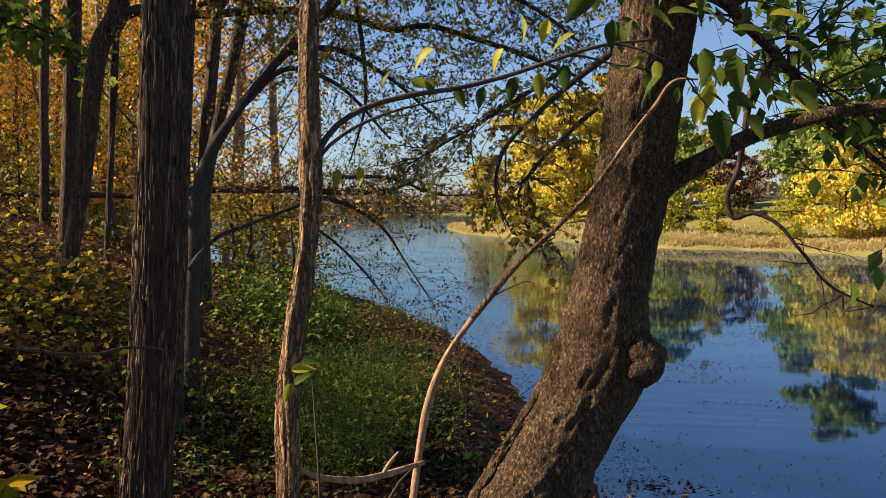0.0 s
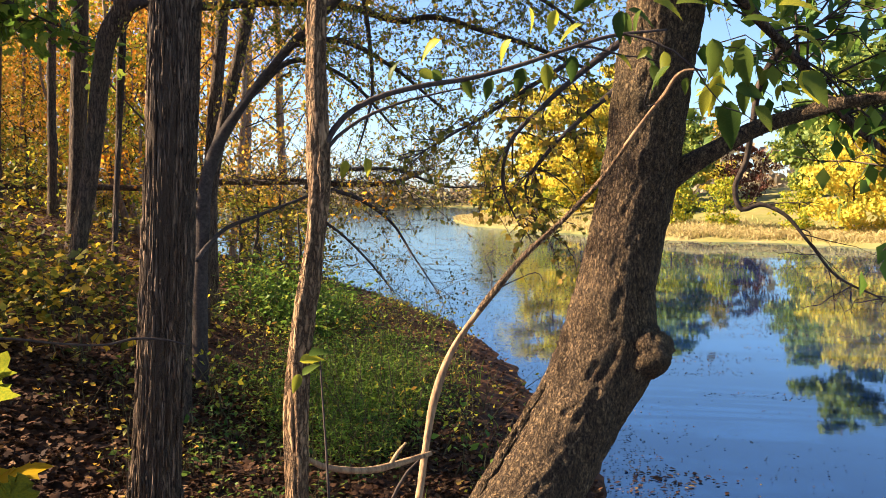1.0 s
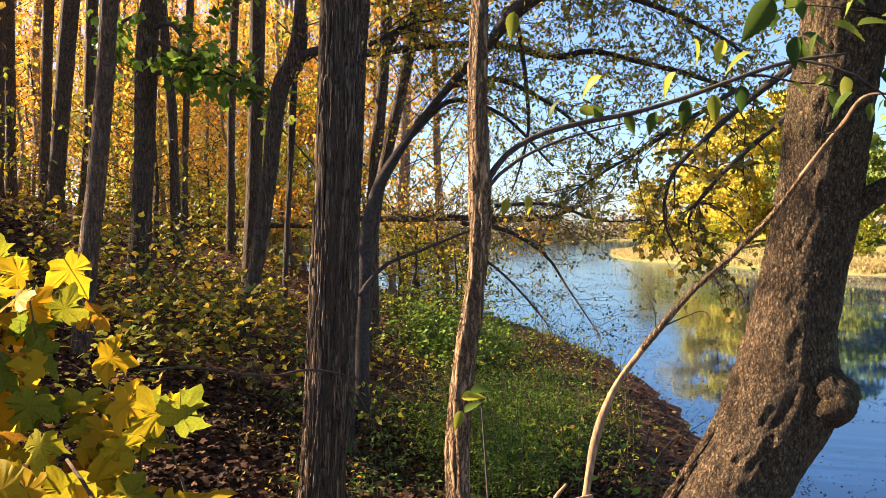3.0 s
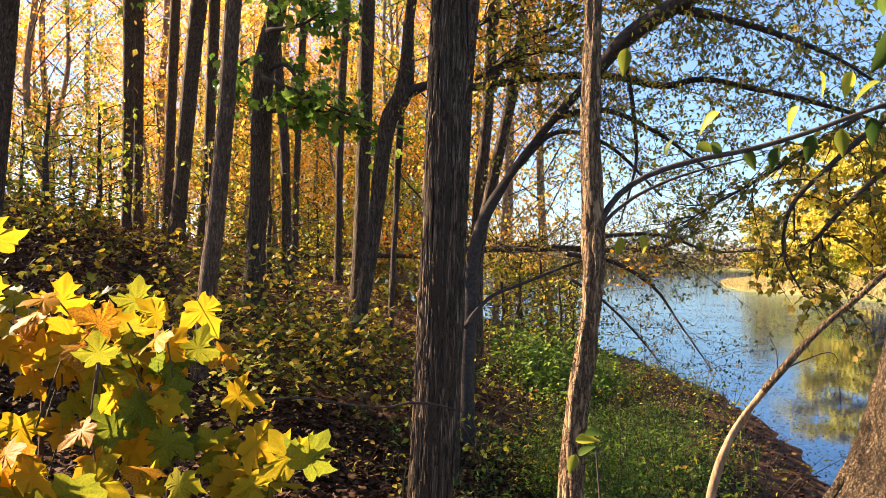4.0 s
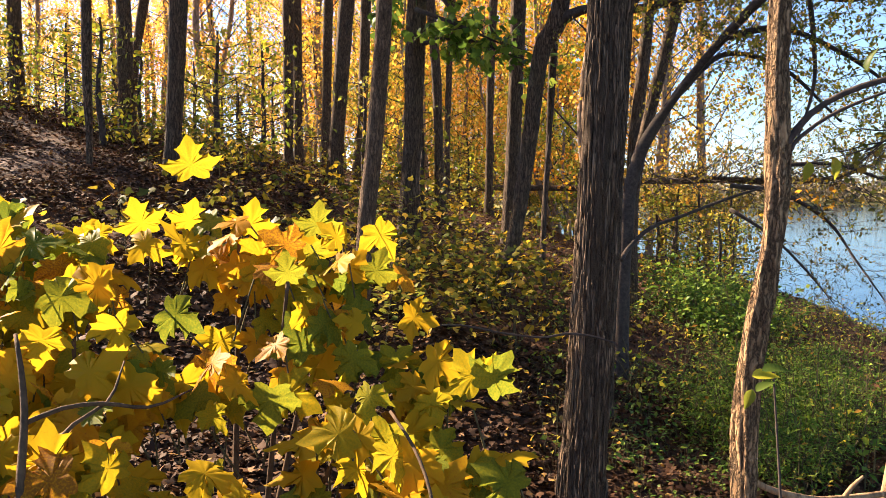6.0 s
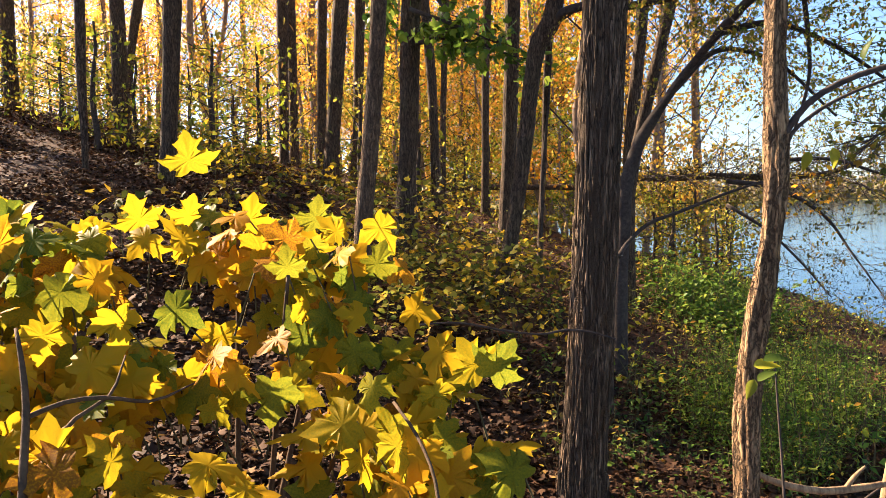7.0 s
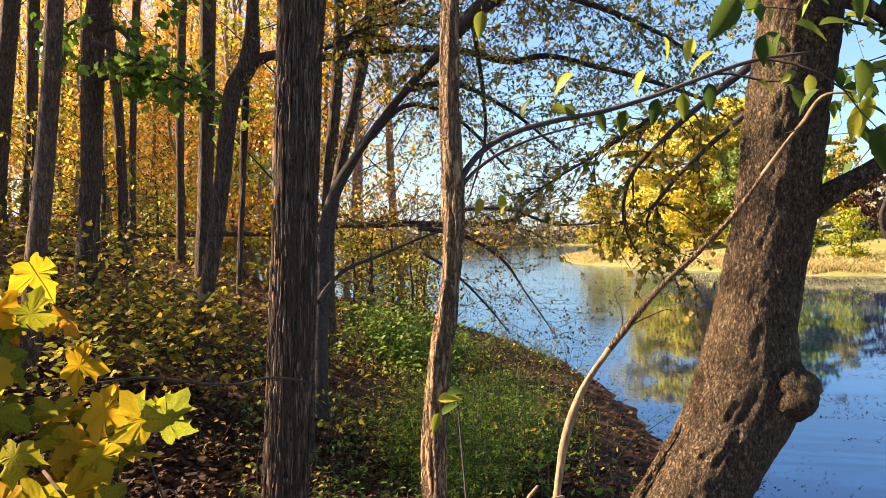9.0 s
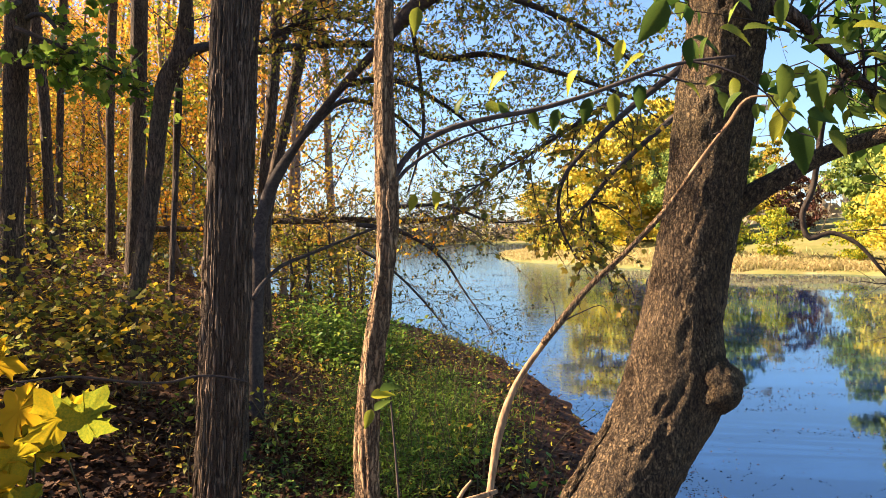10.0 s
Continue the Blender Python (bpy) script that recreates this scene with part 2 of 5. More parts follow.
def water_material():
    m, n, l, p, out = material("lake_water")
    pos = n.new("ShaderNodeNewGeometry").outputs["Position"]
    p.inputs["Base Color"].default_value = (0.004, 0.018, 0.062, 1)
    p.inputs["Roughness"].default_value = 0.6
    p.inputs["Specular IOR Level"].default_value = 0.0
    gl = n.new("ShaderNodeBsdfGlossy")
    gl.inputs["Color"].default_value = (0.74, 0.9, 1.0, 1)
    fr = n.new("ShaderNodeFresnel")
    fr.inputs["IOR"].default_value = 2.5
    ms = n.new("ShaderNodeMixShader")
    l.new(fr.outputs[0], ms.inputs[0])
    l.new(p.outputs[0], ms.inputs[1])
    l.new(gl.outputs[0], ms.inputs[2])
    l.new(ms.outputs[0], out.inputs[0])
    w1 = noise_node(n, l, 1.0, 4, 0.6, pos, (0.8, 1.3, 1))
    w2 = noise_node(n, l, 1.0, 3, 0.6, pos, (5, 13, 1))
    # a breeze ruffles the open lake; the water under the far bank lies still
    sep = n.new("ShaderNodeSeparateXYZ")
    l.new(pos, sep.inputs[0])
    lane = n.new("ShaderNodeMath")
    lane.operation = "MULTIPLY_ADD"
    l.new(sep.outputs[1], lane.inputs[0])
    lane.inputs[1].default_value = 0.14
    neg = n.new("ShaderNodeMath")
    neg.operation = "MULTIPLY"
    l.new(sep.outputs[0], neg.inputs[0])
    neg.inputs[1].default_value = -1.0
    l.new(neg.outputs[0], lane.inputs[2])
    patch = noise_node(n, l, 1.0, 3, 0.55, pos, (0.25, 0.12, 1))
    both = n.new("ShaderNodeMath")
    both.operation = "MULTIPLY_ADD"
    l.new(patch.outputs[0], both.inputs[0])
    both.inputs[1].default_value = 1.5
    l.new(lane.outputs[0], both.inputs[2])
    wind = n.new("ShaderNodeMapRange")
    wind.inputs[1].default_value, wind.inputs[2].default_value = 1.2, 3.0
    wind.inputs[3].default_value, wind.inputs[4].default_value = 0.012, 0.22
    l.new(both.outputs[0], wind.inputs[0])
    mu = n.new("ShaderNodeMath")
    mu.operation = "MULTIPLY"
    l.new(w2.outputs[0], mu.inputs[0])
    l.new(wind.outputs[0], mu.inputs[1])
    swell_ = n.new("ShaderNodeMath")
    swell_.operation = "MULTIPLY_ADD"
    l.new(wind.outputs[0], swell_.inputs[0])
    swell_.inputs[1].default_value, swell_.inputs[2].default_value = 5.0, 0.02
    ad = n.new("ShaderNodeMath")
    ad.operation = "MULTIPLY_ADD"
    l.new(w1.outputs[0], ad.inputs[0])
    l.new(swell_.outputs[0], ad.inputs[1])
    l.new(mu.outputs[0], ad.inputs[2])
    b = n.new("ShaderNodeBump")
    b.inputs["Strength"].default_value, b.inputs["Distance"].default_value = 0.5, 0.02
    l.new(ad.outputs[0], b.inputs["Height"])
    l.new(b.outputs[0], gl.inputs["Normal"])
    l.new(b.outputs[0], fr.inputs["Normal"])
    ro = n.new("ShaderNodeMapRange")
    ro.inputs[3].default_value, ro.inputs[4].default_value = 0.03, 0.1
    l.new(wind.outputs[0], ro.inputs[0])
    l.new(ro.outputs[0], gl.inputs["Roughness"])
    return m


GROUND, WATER = ground_material(), water_material()
TRAIL = bark_material("trail_earth", (0.05, 0.026, 0.015), (0.13, 0.068, 0.04), (0.1, 0.05, 0.027), (9, 9, 9), 0.8, 0.5)

# ---- mesh tools ----
TABLE = np.random.RandomState(7).rand(256, 256)


def vnoise(u, v, period=None):
    """Smooth value noise; u wraps after period cells."""
    i, j = np.floor(u).astype(int), np.floor(v).astype(int)
    a, b = u - i, v - j
    a, b = a * a * (3 - 2 * a), b * b * (3 - 2 * b)
    i1 = i + 1
    if period:
        i, i1 = i % period, i1 % period
    g = lambda p, q: TABLE[p % 256, q % 256]
    return (g(i, j) * (1 - a) + g(i1, j) * a) * (1 - b) + (g(i, j + 1) * (1 - a) + g(i1, j + 1) * a) * b


def make_mesh(name, verts, faces, mats, smooth=True):
    """A mesh from arrays; faces all have the same number of corners."""
    me = bpy.data.meshes.new(name)
    verts, faces = np.asarray(verts, dtype=np.float32), np.asarray(faces, dtype=np.int32)
    k = faces.shape[1]
    me.vertices.add(len(verts))
    me.vertices.foreach_set("co", verts.ravel())
    me.loops.add(faces.size)
    me.loops.foreach_set("vertex_index", faces.ravel())
    me.polygons.add(len(faces))
    me.polygons.foreach_set("loop_start", np.arange(0, faces.size, k, dtype=np.int32))
    me.polygons.foreach_set("use_smooth", np.full(len(faces), smooth))
    me.update(calc_edges=True)
    for m in mats if isinstance(mats, (list, tuple)) else [mats]:
        me.materials.append(m)
    return me


def part(name, mesh, parent=None, label="", kind=""):
    ob = new(name, mesh)
    ob.parent = parent
    return tagged(ob, label, kind=kind)


def thing(name, at, label, category, group="", kind=""):
    ob = new(name)
    ob.location = at
    ob.empty_display_size = 0.1
    return tagged(ob, label, category, group, kind)


def spline(pts, step):
    """A smooth curve through rows of x, y, z, r, sampled about every step metres."""
    p = np.asarray(pts, float)
    t = np.r_[0, np.cumsum(np.maximum(np.linalg.norm(np.diff(p[:, :3], axis=0), axis=1), 1e-6))]
    m = np.gradient(p, t, axis=0) if len(p) > 2 else np.repeat((p[1:] - p[:1]) / t[1], 2, 0)
    out = []
    for a, b, ma, mb, h in zip(p, p[1:], m, m[1:], np.diff(t)):
        k = max(2, int(h / step))
        s = (np.arange(k) / k)[:, None]
        out.append((2 * s ** 3 - 3 * s ** 2 + 1) * a + (s ** 3 - 2 * s ** 2 + s) * h * ma + (3 * s ** 2 - 2 * s ** 3) * b + (s ** 3 - s ** 2) * h * mb)
    out.append(p[-1:])
    q = np.vstack(out)
    q[:, 3] = np.maximum(q[:, 3], 0.0008)
    return q


def tube(q, sides, relief=None):
    """Verts and quads of a tube along rows x, y, z, r; relief(turn 0..1, metres along) is added to the radius."""
    c, r = q[:, :3], q[:, 3]
    d = np.gradient(c, axis=0)
    d /= np.linalg.norm(d, axis=1)[:, None] + 1e-9
    ref = np.array([0.31, -0.94, 0.11]) if abs(d[0] @ np.array([0.31, -0.94, 0.11])) < 0.9 else np.array([1.0, 0, 0])
    u = np.empty_like(c)
    for i in range(len(c)):
        ref = ref - d[i] * (ref @ d[i])
        ref /= np.linalg.norm(ref)
        u[i] = ref
    w = np.cross(d, u)
    a = np.arange(sides) / sides
    s = np.r_[0, np.cumsum(np.linalg.norm(np.diff(c, axis=0), axis=1))]
    rad = np.repeat(r[:, None], sides, 1)
    if relief:
        A, S = np.meshgrid(a, s)
        rad = rad + relief(A, S)
    if sides >= 5:
        # closed ends
        c, u, w = (np.vstack([x[:1], x, x[-1:]]) for x in (c, u, w))
        rad = np.vstack([np.full((1, sides), 0.0004), rad, np.full((1, sides), 0.0004)])
    v = c[:, None] + rad[:, :, None] * (np.cos(2 * np.pi * a)[None, :, None] * u[:, None] + np.sin(2 * np.pi * a)[None, :, None] * w[:, None])
    n = len(c)
    i, j = np.meshgrid(np.arange(n - 1), np.arange(sides), indexing="ij")
    k = (j + 1) % sides
    f = np.stack([i * sides + j, i * sides + k, (i + 1) * sides + k, (i + 1) * sides + j], -1).reshape(-1, 4)
    return v.reshape(-1, 3), f


def join(pieces):
    vs, fs, k = [], [], 0
    for v, f in pieces:
        vs.append(v)
        fs.append(f + k)
        k += len(v)
    return np.vstack(vs), np.vstack(fs)


OVAL = (np.array([(0, 0, 0), (0.3, 0.42, 0.07), (0, 1, -0.05), (-0.3, 0.42, 0.07), (0, 0.45, 0)], float),
        np.array([(0, 1, 4), (4, 1, 2), (0, 4, 3), (4, 2, 3)]))
NARROW = (OVAL[0] * (0.5, 1, 1), OVAL[1])
WIDE = (OVAL[0] * (1.25, 1, 1.6), OVAL[1])


def lobed(n_out, center, outline, curl):
    """A leaf with a ring of outline points round a centre."""
    v = [(0, center, 0.0)] + [(x, y, curl * (x * x + 0.4 * (y - center) ** 2)) for x, y in outline]
    f = [(0, 1 + i, 1 + (i + 1) % len(outline)) for i in range(len(outline))]
    return np.array(v, float), np.array(f)


half = [(0.02, 0.0), (0.24, -0.06), (0.2, 0.1), (0.5, 0.22), (0.4, 0.36), (0.46, 0.58), (0.24, 0.55), (0.2, 0.72), (0.0, 1.0)]
STAR = lobed(0, 0.35, [(x, y) for x, y in half[:1] + half[3:4] + half[5:7]] + [half[-1]] + [(-x, y) for x, y in (half[6], half[5], half[3])], -0.25)
CLUMP = (np.array([(-0.5, -0.2, 0), (0.1, -0.5, 0.12), (0.5, 0.0, 0), (0.25, 0.5, -0.1), (-0.35, 0.4, 0.1)], float), np.array([(0, 1, 2), (0, 2, 3), (0, 3, 4)]))


def rotations(rng, n, tilt=0.8, hang=0.0):
    """Random turns: free yaw, a lean of about tilt, hang pitches the tip down."""
    yaw = rng.uniform(0, 2 * np.pi, n)
    pit = rng.normal(-hang, tilt, n)
    rol = rng.normal(0, tilt, n)
    cy, sy, cp, sp, cr, sr = np.cos(yaw), np.sin(yaw), np.cos(pit), np.sin(pit), np.cos(rol), np.sin(rol)
    z, o = np.zeros(n), np.ones(n)
    Z = np.stack([cy, -sy, z, sy, cy, z, z, z, o], -1).reshape(n, 3, 3)
    X = np.stack([o, z, z, z, cp, -sp, z, sp, cp], -1).reshape(n, 3, 3)
    Y = np.stack([cr, z, sr, z, o, z, -sr, z, cr], -1).reshape(n, 3, 3)
    return Z @ X @ Y


def leaves(rng, pos, size, shape=OVAL, tilt=0.8, hang=0.3):
    """Verts and triangles of one leaf at each place."""
    pos = np.asarray(pos, float)
    n = len(pos)
    T, F = shape
    sc = size * rng.uniform(0.6, 1.25, n)
    v = np.einsum("nij,kj->nki", rotations(rng, n, tilt, hang), T) * sc[:, None, None] + pos[:, None]
    f = F[None] + (np.arange(n) * len(T))[:, None, None]
    return v.reshape(-1, 3), f.reshape(-1, 3)


def grow(rng, limbs, per_m, length, gap, droop=0.25, up=0.2, start=0.15, sub=3, thick=0.006, flat=0.6):
    """Side twigs with their own twiglets along limbs (rows x, y, z, r). Gives the twig tubes and the places of leaves."""
    tubes_, spots = [], []
    for q in limbs:
        c = q[:, :3]
        s = np.r_[0, np.cumsum(np.linalg.norm(np.diff(c, axis=0), axis=1))]
        for _ in range(int(s[-1] * per_m * (1 - start)) + 1):
            k = rng.uniform(start, 1.0) * s[-1]
            i = min(np.searchsorted(s, k), len(c) - 1)
            base, ahead = c[i], c[i] - c[max(i - 1, 0)]
            ahead = ahead / (np.linalg.norm(ahead) + 1e-9)
            d = rng.normal(0, 1, 3) * (1, 1, flat) + ahead * 0.8 + np.array((0, 0, up))
            d /= np.linalg.norm(d)
            L = length * rng.uniform(0.5, 1.2)
            stack = [(base, d, L, thick, 0)]
            while stack:
                b, d, L, th, depth = stack.pop()
                m = 5
                pts = [b]
                for _ in range(m):
                    d = d + rng.normal(0, 0.18, 3) - np.array((0, 0, droop / m))
                    d /= np.linalg.norm(d)
                    pts.append(pts[-1] + d * L / m)
                pts = np.array(pts)
                tubes_.append(np.c_[pts, np.linspace(th, th * 0.35, m + 1)])
                if depth < 1:
                    for h in range(sub):
                        j = rng.randint(1, m + 1)
                        e = pts[j] - pts[j - 1]
                        e = e / np.linalg.norm(e) + rng.normal(0, 0.7, 3) * (1, 1, flat)
                        stack.append((pts[j], e / np.linalg.norm(e), L * rng.uniform(0.35, 0.65), th * 0.55, depth + 1))
                cnt = max(1, int(L * 0.85 / gap))
                t = rng.uniform(0.2, 1, cnt) * m
                j = np.minimum(t.astype(int), m - 1)
                spots.append(pts[j] + (pts[j + 1] - pts[j]) * (t - j)[:, None] + rng.normal(0, gap * 0.35, (cnt, 3)))
    return tubes_, np.vstack(spots)


def twig_mesh(name, tubes_, mat, sides=3):
    v, f = join([tube(q, sides) for q in tubes_])
    return make_mesh(name, v, f, mat)


# ---- lie of the land ----
SHORE = np.array([(60, -200), (9, -60), (3, -20), (1.7, -5), (1.3, 0), (1.12, 4), (1.0, 7), (0.87, 8.7), (0.7, 9.8), (0.5, 11.4), (-0.07, 13.9), (-1.1, 16), (-2.05, 18.3), (-3.2, 21), (-6, 25.5), (-12, 33), (-25, 42), (-70, 52), (-600, 70)], float)
ACROSS = np.array([(900, -300), (300, -60), (80, 10), (38, 25), (24, 30.5), (19.2, 35), (17, 40), (12, 42), (7.6, 52), (2.0, 66), (0.6, 80), (0.4, 91), (5, 104), (16, 140), (34, 200), (30, 268), (5, 286), (-22, 282), (-45, 218), (-90, 200), (-250, 190), (-900, 230)], float)
LAKE = -2.1


def reach(x, y, line):
    """Distance to a polyline, positive to the left of its course."""
    best, sign = np.full(x.shape, 1e9), np.ones(x.shape)
    for a, b in zip(line, line[1:]):
        d = b - a
        t = np.clip(((x - a[0]) * d[0] + (y - a[1]) * d[1]) / (d @ d), 0, 1)
        px, py = x - a[0] - t * d[0], y - a[1] - t * d[1]
        r = np.hypot(px, py)
        side = np.sign(d[0] * (y - a[1]) - d[1] * (x - a[0]))
        near = r < best - 1e-6
        sign = np.where(near, side, sign)
        best = np.where(near, r, best)
    return best * sign


def height(x, y):
    x, y = np.atleast_1d(np.asarray(x, float)), np.atleast_1d(np.asarray(y, float))
    u = reach(x, y, SHORE)
    u = u + ((vnoise(x * 2.3 + 11, y * 2.3 + 5) - 0.5) * 0.4 + (vnoise(x * 7 + 3, y * 7) - 0.5) * 0.14) * np.exp(-u * u)
    near = np.interp(u, [-6, 0, 0.3, 1, 2.6, 3.6, 4.6, 6, 8, 10, 13.5, 20, 40, 200], [-4, LAKE, -1.96, -1.76, -1.56, -1.2, -0.95, -0.4, 0.25, 0.72, 1.6, 2.3, 3.2, 6])
    near = near + (vnoise(x * 0.9 + 40, y * 0.9 + 40) - 0.5) * 0.12 * np.clip(u, 0, 1) + (vnoise(x * 3.1, y * 3.1 + 9) - 0.5) * 0.05 * np.clip(u, 0, 1)
    w = -reach(x, y, ACROSS)
    far = np.interp(w, [-30, 0, 0.5, 5, 12, 30, 120, 900], [-5, LAKE, -1.85, -1.3, -0.6, 1.2, 5, 12])
    far = far + (vnoise(x * 0.15 + 9, y * 0.15 + 80) - 0.5) * 0.8 * np.clip(w / 8, 0, 1)
    return np.maximum(np.where(u > -6, near, -4), far)


def warped(lo, hi, mid, fine, n):
    t = np.linspace(-1, 1, n)
    s = np.sinh(t * 6.5) / np.sinh(6.5)
    return np.where(s < 0, mid + s * (mid - lo), mid + s * (hi - mid)) + t * fine * (1 - np.abs(t))


gx, gy = warped(-1500, 1500, -3, 9, 210), warped(-700, 1800, 9, 12, 240)
GX, GY = np.meshgrid(gx, gy)
GZ = height(GX.ravel(), GY.ravel())
nx = len(gx)
i, j = np.meshgrid(np.arange(len(gy) - 1), np.arange(nx - 1), indexing="ij")
quads = np.stack([i * nx + j, i * nx + j + 1, (i + 1) * nx + j + 1, (i + 1) * nx + j], -1).reshape(-1, 4)
ground = tagged(new("ground", make_mesh("ground", np.c_[GX.ravel(), GY.ravel(), GZ], quads, GROUND)), "sloping forest floor with brown leaf litter and far grassy bank", "ground", kind="structure")
wv = np.array([(-1500, -700, LAKE), (1500, -700, LAKE), (1500, 1800, LAKE), (-1500, 1800, LAKE)])
tagged(new("water", make_mesh("water", wv, np.array([(0, 1, 2, 3)]), WATER)), "calm blue lake reflecting sky and autumn trees", "water", kind="structure")


def on_ground(x, y, sink=0.0):
    return np.c_[x, y, height(x, y) - sink]


# ---- barks ----
def shaggy(a, s):
    n = 30
    u = a * n + 1.6 * (vnoise(a * 6, s * 1.1, 6) - 0.5) + 0.5 * (vnoise(a * 14, s * 5, 14) - 0.5)
    cell = np.floor(u) % n
    f = u - np.floor(u)
    rows = s * 2.6 + TABLE[cell.astype(int), 3] * 9
    g = rows - np.floor(rows)
    pick = TABLE[cell.astype(int), np.floor(rows).astype(int) % 256]
    plate = np.clip(np.minimum(f, 1 - f) * 3.4, 0, 1) * np.clip(np.minimum(g, 1 - g) * 7, 0, 1)
    lift = 0.3 + 0.7 * pick * (0.4 + 0.6 * np.abs(g - 0.5) * 2)
    return plate * lift * 0.028 - 0.015 + (vnoise(a * 140, s * 9, 140) - 0.5) * 0.009


def scaly(a, s):
    n = 34
    u = a * n + 1.4 * (vnoise(a * 9, s * 6, 9) - 0.5)
    ridge = 1 - np.abs(2 * vnoise(u, s * 9, n) - 1)
    small = vnoise(a * 90, s * 34, 90) - 0.5
    return (ridge ** 2) * 0.006 - 0.003 + small * 0.008 + (vnoise(a * 60, s * 24, 60) - 0.5) * 0.009 + (vnoise(a * 4, s * 1.4, 4) - 0.5) * 0.016


def furrowed(depth, n=12):
    def f(a, s):
        u = a * n + 1.2 * (vnoise(a * 4, s * 2, 4) - 0.5)
        return (np.abs(2 * vnoise(u, s * 3.2, n) - 1)) * depth - depth * 0.4 + (vnoise(a * 30, s * 18, 30) - 0.5) * depth * 0.6
    return f


def trunk_mesh(pts, mat, sides=20, step=0.06, relief=None, foot=None, top=None, swell=None):
    """A trunk; foot carries it on into the ground, top further up."""
    pts = [list(p) for p in pts]
    if pts[0][2] > pts[-1][2]:
        pts = pts[::-1]
    if foot:
        b, c = np.array(pts[0]), np.array(pts[1])
        z = float(height(b[0], b[1])[0]) - 0.12
        if b[2] > z + 0.05:
            e = b[:3] + (b[:3] - c[:3]) / max(c[2] - b[2], 0.05) * min(b[2] - z, 0.6) * 0.5
            pts.insert(0, [e[0], e[1], z, b[3] * foot])
    if top:
        b, c = np.array(pts[-1]), np.array(pts[-2])
        d = (b[:3] - c[:3]) / np.linalg.norm(b[:3] - c[:3])
        d = d * 0.6 + np.array((0, 0, 0.4))
        pts.append(list(b[:3] + d * top * 0.5) + [b[3] * 0.75])
        pts.append(list(b[:3] + d * top * 0.5 + np.array((0.1, -0.1, 0.5)) * top) + [b[3] * 0.3])
    q = spline(pts, step)
    v, f = tube(q, sides, relief)
    for c, far, push in swell or ():
        w = np.exp(-(np.linalg.norm(v - np.array(c), axis=1) / far) ** 2 * 1.6)
        v = v + w[:, None] * np.array(push)
    return make_mesh("trunk", v, f, mat), q


# ---- near trees ----
rng = np.random.RandomState(3)
ALL_LIMBS = {}


def world_tree(name, pts, mat, label, sides=20, step=0.06, relief=None, foot=1.25, top=None, group="", swell=None):
    t = thing(name, (0, 0, 0), label, "tree", group)
    me, q = trunk_mesh(pts, mat, sides, step, relief, foot, top, swell)
    part("trunk", me, t)
    return t, q


def limb_part(tree, name, pts, mat, sides=10, step=0.03, relief=None, label=""):
    q = spline(pts, step)
    v, f = tube(q, sides, relief)
    part(name, make_mesh(name, v, f, mat), tree, label)
    return q


def crown(tree, limbs, mat, twigs=BARK_TWIG, leaf=0.06, shape=OVAL, tilt=0.9, hang=0.4, seed=1, thin=1.0, **kw):
    r = np.random.RandomState(seed)
    tb, spots = grow(r, limbs, **kw)
    part("twig_spray", twig_mesh("twig_spray", tb, twigs), tree, kind="stuff")
    if thin < 1:
        spots = spots[r.rand(len(spots)) < thin]
    v, f = leaves(r, spots, leaf, shape, tilt, hang)
    part("crown", make_mesh("crown", v, f, mat), tree)


shag, q_shag = world_tree("shagbark_tree", [(-1.316, 3.979, 1.6, 0.1005), (-1.345, 3.97, 1, 0.1014), (-1.365, 3.963, 0.5, 0.1032), (-1.385, 3.956, 0, 0.106), (-1.408, 3.949, -0.5, 0.1097), (-1.43, 3.943, -0.9, 0.1133), (-1.449, 3.939, -1.2, 0.1165), (-1.467, 3.938, -1.45, 0.1296)], BARK_SHAG, "grey-brown trunk with long shaggy peeling bark strips", 112, 0.02, shaggy, 1.1, 9)
thin, q_thin = world_tree("young_tree", [(-0.306, 2, 0.78, 0.0217), (-0.309, 2, 0.6, 0.0225), (-0.315, 2, 0.45, 0.0238), (-0.319, 2, 0.3, 0.0246), (-0.317, 2, 0.2, 0.0261), (-0.315, 2, 0.1, 0.0258), (-0.316, 2, 0, 0.0251), (-0.323, 2, -0.1, 0.0234), (-0.337, 2, -0.2, 0.0259), (-0.353, 2, -0.3, 0.0264), (-0.367, 2, -0.4, 0.0269), (-0.373, 2, -0.5, 0.028), (-0.373, 2, -0.6, 0.0275)], BARK_THIN, "slender reddish-brown young tree standing on the bank", 44, 0.012, furrowed(0.009, 13), 1.2, 5)
q_arc = limb_part(thin, "branch", [(-0.321, 1.995, 0.072, 0.0108), (-0.297, 1.996, 0.12, 0.0086), (-0.253, 2.013, 0.184, 0.0076), (-0.188, 2.042, 0.229, 0.0071), (-0.079, 2.069, 0.263, 0.0066), (0.047, 2.101, 0.288, 0.0062), (0.175, 2.122, 0.324, 0.0057), (0.291, 2.136, 0.365, 0.0053), (0.408, 2.152, 0.402, 0.0048), (0.553, 2.158, 0.419, 0.003)], BARK_TWIG)
q_arc2 = limb_part(thin, "branch", [(-0.316, 1.996, 0.059, 0.0077), (-0.295, 1.997, 0.105, 0.0054), (-0.242, 2.034, 0.163, 0.0045), (-0.136, 2.088, 0.222, 0.0034), (-0.024, 2.131, 0.257, 0.0023), (0.078, 2.168, 0.282, 0.0012)], BARK_TWIG)
